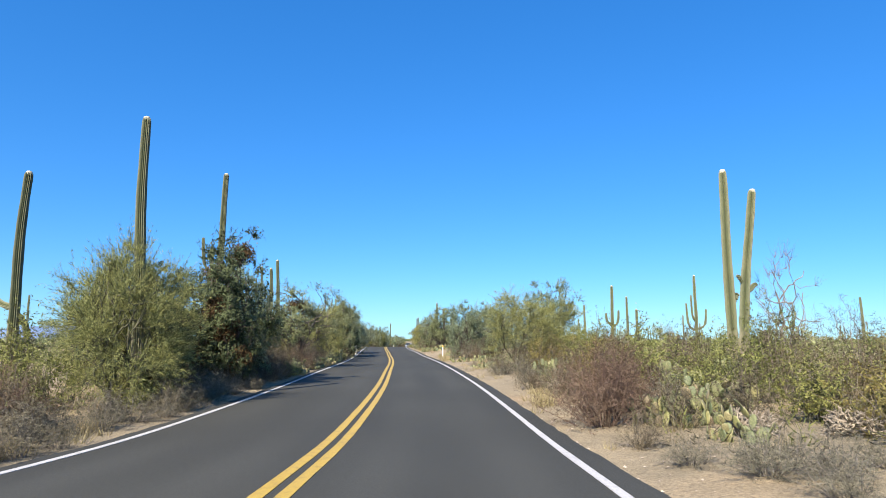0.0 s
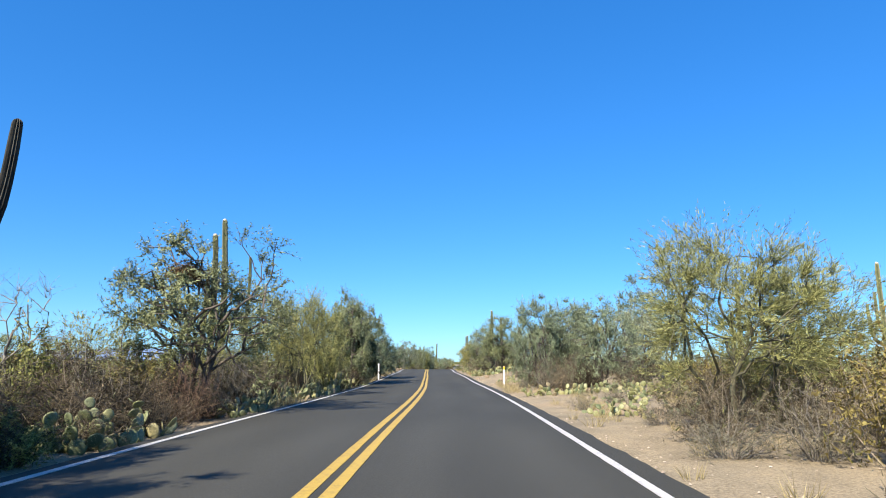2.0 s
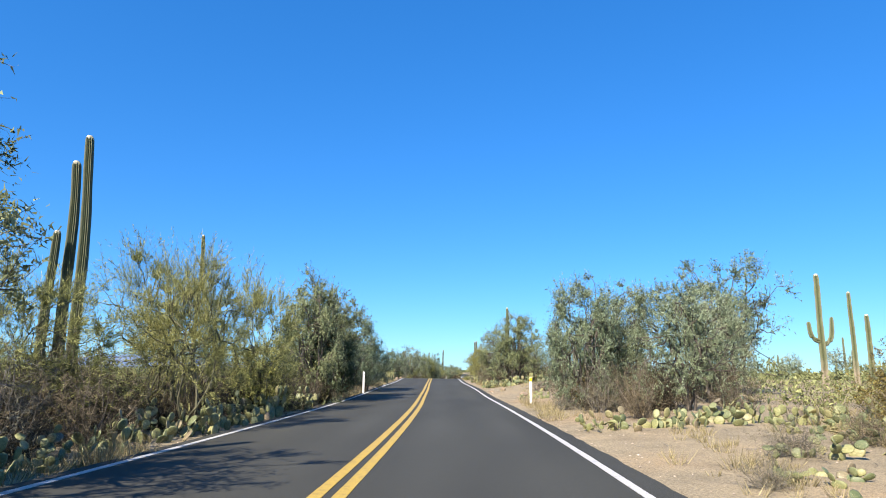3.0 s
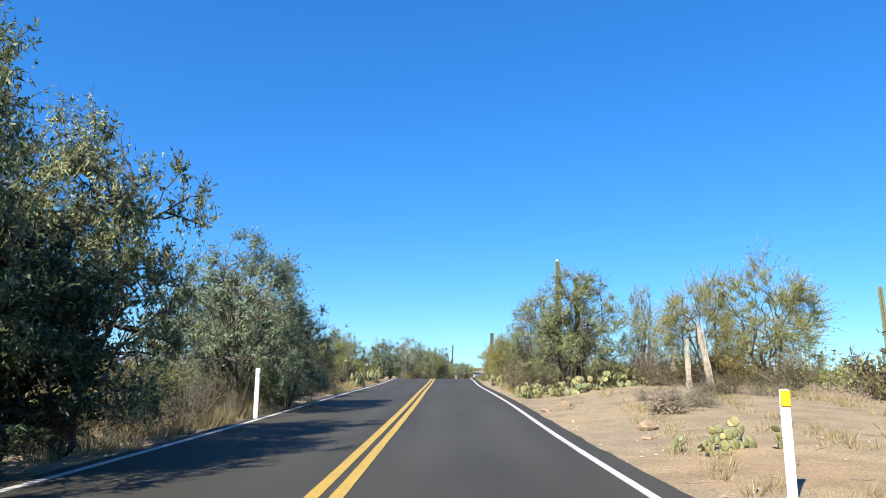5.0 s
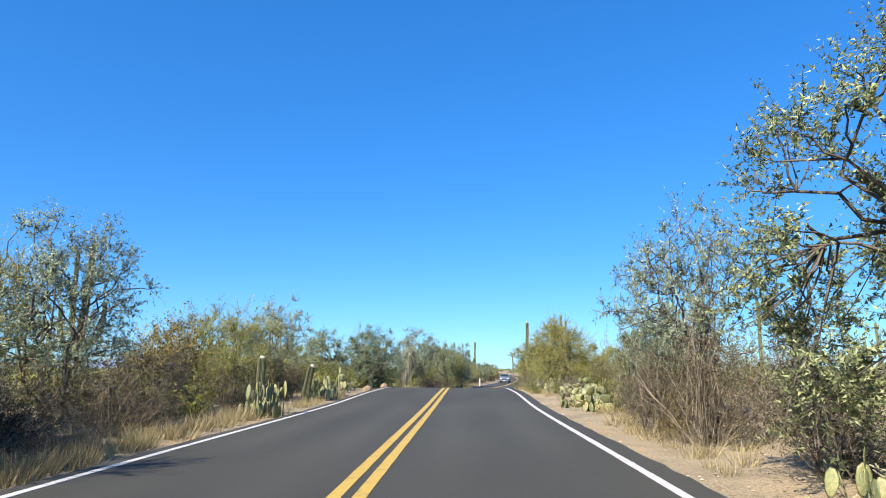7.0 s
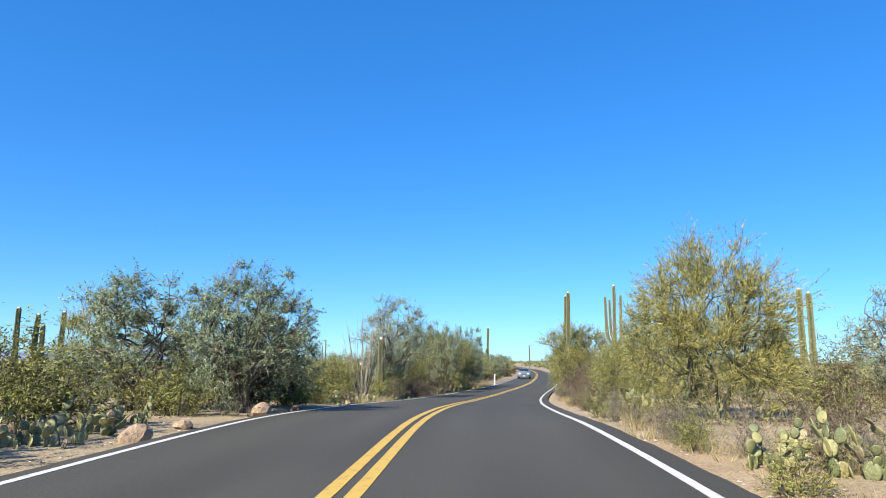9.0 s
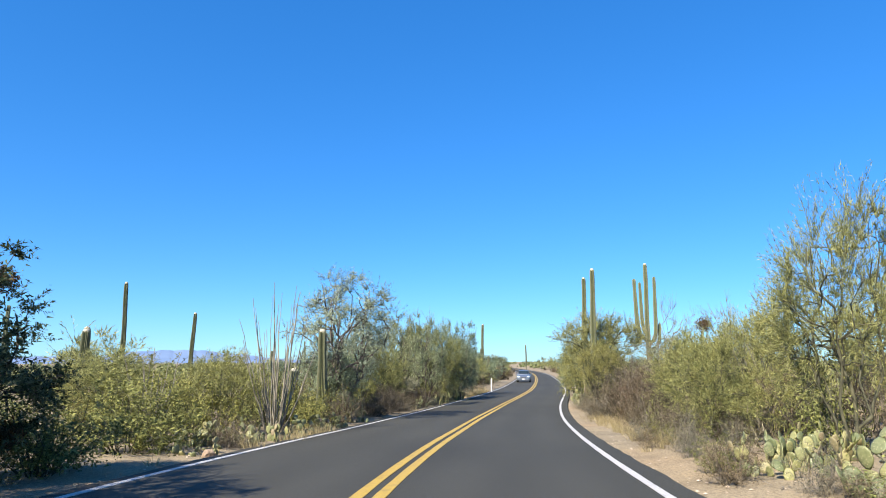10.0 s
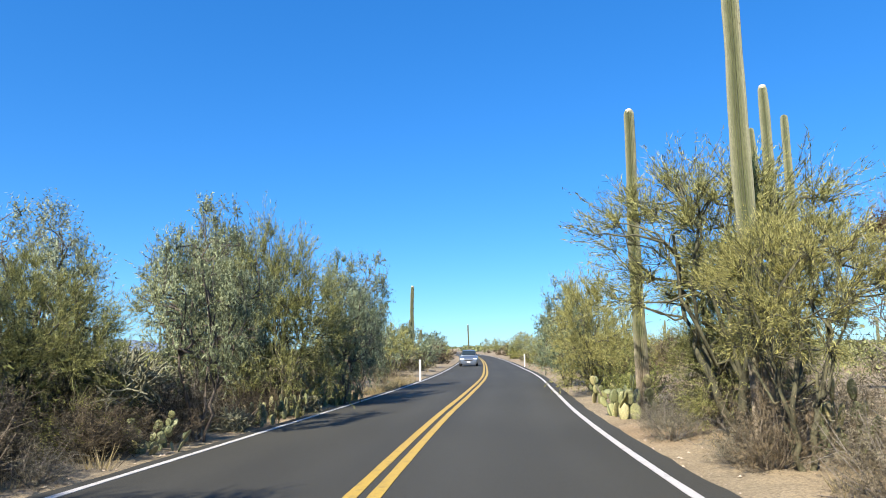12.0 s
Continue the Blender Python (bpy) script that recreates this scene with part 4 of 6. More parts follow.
def pear_kind(seed, wide, count, tiers):
    """A prickly pear clump: pads on the ground, pads on their rims."""
    rng = random.Random(seed)
    root = new("prickly_pear", None)
    pool = []

    def pad(m, size, tier):
        ob = part("pad", rng.choice(PADS), root)
        ob.matrix_local = m @ Matrix.Diagonal((size * rng.uniform(0.9, 1.15), size, size, 1))
        pool.append((m, size, tier))

    feet = max(3, int(count * 0.45))
    for _ in range(feet):
        a, r = rng.uniform(0, 2 * math.pi), wide / 2 * math.sqrt(rng.random())
        m = Matrix.Translation((math.cos(a) * r, math.sin(a) * r, -0.03)) @ Matrix.Rotation(rng.uniform(0, 6.28), 4, 'Z') @ Matrix.Rotation(rng.gauss(0, 0.28), 4, 'X') @ Matrix.Rotation(rng.gauss(0, 0.25), 4, 'Y')
        pad(m, rng.uniform(0.19, 0.285), 0)
    while len(pool) < count:
        m, size, tier = rng.choice(pool)
        if tier >= tiers:
            continue
        a = rng.uniform(-1.1, 1.1)
        foot = Vector((math.sin(a) * 0.34 * size, 0, (0.52 + math.cos(a) * 0.46) * size))
        q = m @ Matrix.Translation(foot) @ Matrix.Rotation(a * 0.7, 4, 'Y') @ Matrix.Rotation(rng.uniform(-0.9, 0.9), 4, 'Z') @ Matrix.Rotation(rng.gauss(0, 0.2), 4, 'X')
        pad(q, size * rng.uniform(0.78, 1.0), tier + 1)
    top = max((m @ Vector((0, 0, s))).z for m, s, _ in pool)
    root["size"] = (wide + 0.2, top)
    return root


KINDS["pear"] = [pear_kind(3, 1.2, 40, 3), pear_kind(4, 1.5, 45, 3), pear_kind(6, 1.0, 35, 3)]
KINDS["lowpear"] = [pear_kind(14, 1.5, 28, 2), pear_kind(15, 1.2, 24, 2)]
LOOKS["pear"] = ("prickly_pear", "clump of yellow-green prickly pear pads on sandy soil", "cactus")
LOOKS["lowpear"] = ("prickly_pear", "low spreading prickly pear pads on sandy soil", "cactus")


def pear(x, y, w, h, kind="pear", label=""):
    rng = random.Random(round(x * 13 + y * 29))
    src = rng.choice(KINDS[kind])
    x = beside(x, y, 0.42 * w)
    w0, h0 = src["size"]
    ob = copy_thing(src, at(x, y, 0.02, rng.uniform(0, 360), w / w0, h / h0))
    del ob["size"]
    name, text, cat = LOOKS[kind]
    return tagged(ob, label or text, cat, "prickly pears")


def cholla(x, y, w, h, seed, mat, label, trunk=True):
    """Jointed cylinders branching from a short trunk."""
    rng = np.random.default_rng(seed)
    root = new("cholla", None)
    root.matrix_world = at(x, y, 0.05)
    lines = []
    tips = [(np.array([0, 0, h * 0.35 if trunk else 0.02]), unit(np.array([math.cos(a), math.sin(a), rng.uniform(0.3, 1.4) if trunk else rng.uniform(-0.05, 0.9)])), 0) for a in rng.uniform(0, 6.28, 10 if trunk else 16)]
    if trunk:
        p = np.stack([rng.normal(0, 0.02, 6), rng.normal(0, 0.02, 6), np.linspace(-0.05, h * 0.45, 6)], 1)
        part("trunk", mesh("trunk", *tubes(p[None], np.linspace(0.075, 0.05, 6)[None], 7), BARK), root)
    while tips:
        p, d, tier = tips.pop()
        length = rng.uniform(0.075, 0.135) * (w + h) / 2.6
        q = p + d * length
        q[2] = np.clip(q[2], 0.04, h)
        bow = rng.normal(0, 0.012, 3)
        lines.append(np.stack([p, p * 0.7 + q * 0.3 + bow, p * 0.3 + q * 0.7 + bow, q]))
        if tier < 5:
            for _ in range(2 if tier < 4 else 1):
                tips.append((q, unit(d + rng.normal(0, 0.55, 3) + np.array([0, 0, 0.12])), tier + 1))
    ln = np.array(lines)[:, [0, 1, 3]]
    tagged(part("branch_tangle", mesh("branch_tangle", *tubes(ln, np.array([0.7, 1, 0.55])[None] * rng.uniform(0.012, 0.02, (len(ln), 1)), 4), mat), root), kind="stuff")
    return tagged(root, label, "cactus", "chollas")


def ocotillo(x, y, h, spread, n, seed, label, tilt=(0, 0)):
    """Long thorny wands fanning from one foot."""
    rng = np.random.default_rng(seed)
    root = new("ocotillo", None)
    root.matrix_world = at(x, y, 0.05)
    for k in range(n):
        a, s = rng.uniform(0, 6.28), spread * rng.uniform(0.15, 1)**0.8
        t = np.linspace(0, 1, 9)
        hh = h * rng.uniform(0.5, 1.0)
        ox, oy = math.cos(a) * s + tilt[0], math.sin(a) * s + tilt[1]
        p = np.stack([math.cos(a) * 0.12 + ox * t**0.85 + np.cumsum(rng.normal(0, 0.022, 9)), math.sin(a) * 0.12 + oy * t**0.85 + np.cumsum(rng.normal(0, 0.022, 9)), hh * t], 1)
        part("stem", mesh("stem", *tubes(p[None], (np.linspace(0.020, 0.006, 9) * rng.uniform(0.75, 1.1) * (1 + 0.12 * (np.arange(9) % 2)))[None], 5), OCOTILLO), root)
    return tagged(root, label, "ocotillo", "ocotillos")


# ---- small things of the roadside ----
def rock(x, y, w, d, h, seed, label="tan angular rock lying on the road shoulder"):
    bm = bmesh.new()
    bmesh.ops.create_icosphere(bm, subdivisions=2, radius=0.5)
    for v in bm.verts:
        c = v.co.normalized()
        for k in range(5):
            n = Vector(((k * 1.7 + seed) % 2 - 1, (k * 2.3 + seed * 1.3) % 2 - 1, (k * 3.1 + seed * 0.7) % 2 - 1)).normalized()
            over = v.co.dot(n) - 0.36
            if over > 0:
                v.co -= n * over
        v.co += c * noise.noise(c * 2.3 + Vector((seed, 0, 0))) * 0.07
        v.co.x, v.co.y, v.co.z = v.co.x * w, v.co.y * d, v.co.z * h * 1.1 + h * 0.33
    me = bpy.data.meshes.new("rock")
    bm.to_mesh(me)
    bm.free()
    me.materials.append(ROCK)
    ob = new("rock", me)
    ob.matrix_world = at(x, y, 0.02, seed * 50)
    return tagged(ob, label, "rock", "roadside rocks")


def post_body(w, t, h):
    bm = bmesh.new()
    bmesh.ops.create_cube(bm, size=1)
    for v in bm.verts:
        v.co = Vector((v.co.x * w, v.co.y * t, (v.co.z + 0.5) * h))
    bmesh.ops.bevel(bm, geom=[e for e in bm.edges], offset=0.006, segments=2, affect='EDGES')
    me = bpy.data.meshes.new("post")
    bm.to_mesh(me)
    bm.free()
    return me


POSTWHITE = m_noise("white_plastic", (0.70, 0.69, 0.66), (0.82, 0.81, 0.78), 4, rough=0.5, fine=30, rel=0.05)
AMBER = m_noise("amber_reflector", (0.80, 0.42, 0.02), (0.92, 0.52, 0.04), 8, rough=0.25, fine=90, rel=0.3, dist=0.002)
REDREFLECT = m_noise("grey_reflector", (0.45, 0.45, 0.46), (0.6, 0.6, 0.6), 8, rough=0.25, fine=90, rel=0.3, dist=0.002)


def delineator(x, y, h, amber, turn=8):
    root = new("delineator_post", None)
    root.matrix_world = at(x, y, 0.04, turn)
    me = post_body(0.10, 0.025, h)
    me.materials.append(POSTWHITE)
    part("post", me, root)
    cap = post_body(0.104 if amber else 0.085, 0.012, 0.16 if amber else 0.09)
    cap.materials.append(AMBER if amber else REDREFLECT)
    part("reflector", cap, root, "amber reflector" if amber else "grey reflector").matrix_local = Matrix.Translation((0, -0.02, h - (0.17 if amber else 0.2)))
    tagged(root, "white plastic delineator post with amber reflector" if amber else "slim white plastic delineator post beside the road", "road post", "delineator posts")


delineator(0.15, 57.0, 1.1, True)
delineator(-8.45, 64.7, 1.28, False)
delineator(-11.8, 161.5, 1.2, False)
delineator(-4.3, 190, 1.2, False)
rock(-12.8, 107.0, 0.50, 0.42, 0.42, 1)
rock(-12.55, 102.2, 0.62, 0.45, 0.32, 2)
rock(-12.85, 104.0, 0.42, 0.36, 0.20, 3)
rock(-13.1, 109.8, 0.34, 0.3, 0.26, 4)
rock(0.1, 63.6, 0.56, 0.44, 0.26, 5, "brown banded rock lying on sandy ground")
rock(-0.2, 62.1, 0.22, 0.18, 0.1, 6, "brown stone lying on sandy ground")
rock(-1.6, 69.2, 0.3, 0.24, 0.16, 7, "brown stone lying on sandy ground")
rock(-0.9, 70.6, 0.38, 0.3, 0.24, 8, "brown banded rock lying on sandy ground")
rock(-12.2, 86.6, 0.3, 0.24, 0.18, 9)
rock(-13.4, 115.3, 0.3, 0.3, 0.2, 10)


# ---- trees, by hand ----
for kind, x, y, w, h, *more in [
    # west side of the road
    # the dark tree at (-8.8, 18.4) is added to fill in shade
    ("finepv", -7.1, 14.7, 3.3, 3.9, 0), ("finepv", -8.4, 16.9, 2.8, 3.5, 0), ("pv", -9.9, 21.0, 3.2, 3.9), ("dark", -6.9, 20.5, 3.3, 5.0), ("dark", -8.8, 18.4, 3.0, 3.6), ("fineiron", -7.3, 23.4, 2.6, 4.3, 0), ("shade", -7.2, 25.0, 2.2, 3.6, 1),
    # the tree at (-9.0, 58.8) is added out of view, for its road shadow
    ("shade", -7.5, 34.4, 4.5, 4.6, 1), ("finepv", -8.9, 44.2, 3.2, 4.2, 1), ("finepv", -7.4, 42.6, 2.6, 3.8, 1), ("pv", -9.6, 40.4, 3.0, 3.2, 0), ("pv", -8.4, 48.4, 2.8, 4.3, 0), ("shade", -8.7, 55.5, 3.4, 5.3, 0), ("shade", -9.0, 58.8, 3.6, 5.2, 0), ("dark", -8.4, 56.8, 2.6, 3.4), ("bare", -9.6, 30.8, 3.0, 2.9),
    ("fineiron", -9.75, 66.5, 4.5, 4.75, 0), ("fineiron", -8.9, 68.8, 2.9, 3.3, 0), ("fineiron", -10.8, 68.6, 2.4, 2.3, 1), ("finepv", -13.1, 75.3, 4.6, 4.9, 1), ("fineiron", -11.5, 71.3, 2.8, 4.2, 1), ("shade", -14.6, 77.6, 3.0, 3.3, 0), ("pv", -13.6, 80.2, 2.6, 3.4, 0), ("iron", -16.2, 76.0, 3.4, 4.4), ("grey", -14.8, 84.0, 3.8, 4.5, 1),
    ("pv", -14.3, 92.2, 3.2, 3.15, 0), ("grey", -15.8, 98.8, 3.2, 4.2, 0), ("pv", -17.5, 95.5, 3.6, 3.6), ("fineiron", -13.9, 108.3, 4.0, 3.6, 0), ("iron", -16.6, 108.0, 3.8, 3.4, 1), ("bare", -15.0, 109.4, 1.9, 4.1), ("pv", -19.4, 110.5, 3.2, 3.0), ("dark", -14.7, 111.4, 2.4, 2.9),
    ("finegrey", -14.65, 127.4, 4.6, 5.4, 0), ("iron", -15.4, 127.4, 3.0, 2.4, 0), ("pv", -15.6, 120.2, 2.2, 2.0), ("pv", -21.5, 124.0, 4.0, 2.4), ("pv", -19.6, 121.0, 2.6, 1.9),
    ("finepv", -15.9, 137.8, 2.6, 3.2, 0), ("fineiron", -13.7, 139.0, 2.6, 4.3, 1), ("finepv", -14.0, 144.4, 3.3, 5.1, 0), ("shade", -15.4, 143.6, 2.6, 5.3, 0), ("fineiron", -12.9, 147.6, 2.4, 4.6, 0), ("grey", -17.6, 139.8, 3.4, 4.6, 1), ("pv", -16.8, 146.0, 4.0, 5.0), ("iron", -13.4, 152.3, 2.9, 5.5, 0), ("iron", -17.0, 135.6, 3.0, 3.6),
    ("grey", -14.6, 160, 3.4, 4.0), ("smallpv", -14.0, 168, 3.4, 3.4), ("smalliron", -14.8, 176, 3.8, 3.6), ("smalliron", -14, 190, 4, 3.6),
    # east side of the road
    ("bare", 14.1, 26.2, 3.6, 5.4), ("finepv", 3.85, 31.7, 4.4, 4.0, 1), ("pv", 6.3, 34.3, 3.4, 3.8, 0), ("fineiron", 1.95, 53.0, 3.6, 4.65, 0), ("fineiron", 4.7, 50.5, 3.5, 4.2, 0), ("fineiron", 3.4, 54.6, 3.4, 4.6, 0), ("iron", 11.6, 67.0, 6.0, 7.6, 0), ("grey", 7.8, 58.0, 4.0, 5.0, 0),
    ("bright", -0.15, 78.0, 5.2, 5.1), ("grey", 3.05, 78.6, 1.8, 4.2, 1), ("finepv", 4.2, 74.4, 3.5, 4.0, 1), ("pv", 7.2, 76.0, 4.6, 5.3, 1), ("grey", -1.2, 86.2, 3.2, 5.0, 0),
    ("iron", 0.4, 98.6, 3.6, 3.4), ("grey", 2.8, 103, 3.4, 4.0), ("finepv", -3.15, 108.0, 3.6, 3.95, 0), ("finepv", -3.0, 115.7, 2.7, 4.2, 1), ("pv", -4.0, 119.6, 2.2, 2.5, 0), ("finepv", -3.4, 124.6, 2.6, 2.9, 0), ("pv", -2.6, 120.6, 2.4, 3.2, 0),
    ("bare", -2.2, 132.0, 2.6, 4.9), ("finepv", -5.1, 135.3, 2.2, 3.1, 2), ("finepv", -4.2, 139.4, 2.6, 3.2, 0), ("finegrey", -1.9, 135.6, 2.6, 3.4, 0), ("grey", 0.9, 109.0, 2.2, 2.9, 1), ("pv", -1.4, 129.6, 3.6, 3.4), ("pv", 0.4, 130.0, 4.2, 3.8), ("grey", 1.6, 133.5, 3.6, 3.8), ("pv", 3.0, 126.0, 4.2, 4.8),
    ("finepv", -4.5, 138.7, 4.4, 4.9, 2), ("pv", -4.9, 149.6, 3.2, 4.4, 0), ("iron", -5.0, 155.4, 3.3, 4.6, 1), ("pv", -2.8, 160, 3.6, 4.2), ("smalliron", -3.2, 170, 3.6, 4.0), ("smallpv", -2.6, 182, 4.0, 3.8),
]:
    plant(kind, x, y, w, h, pick=more[0] if more else None)
plant("clumped", 2.95, 145.6, 4.0, 6.2, turn=0, pick=0)

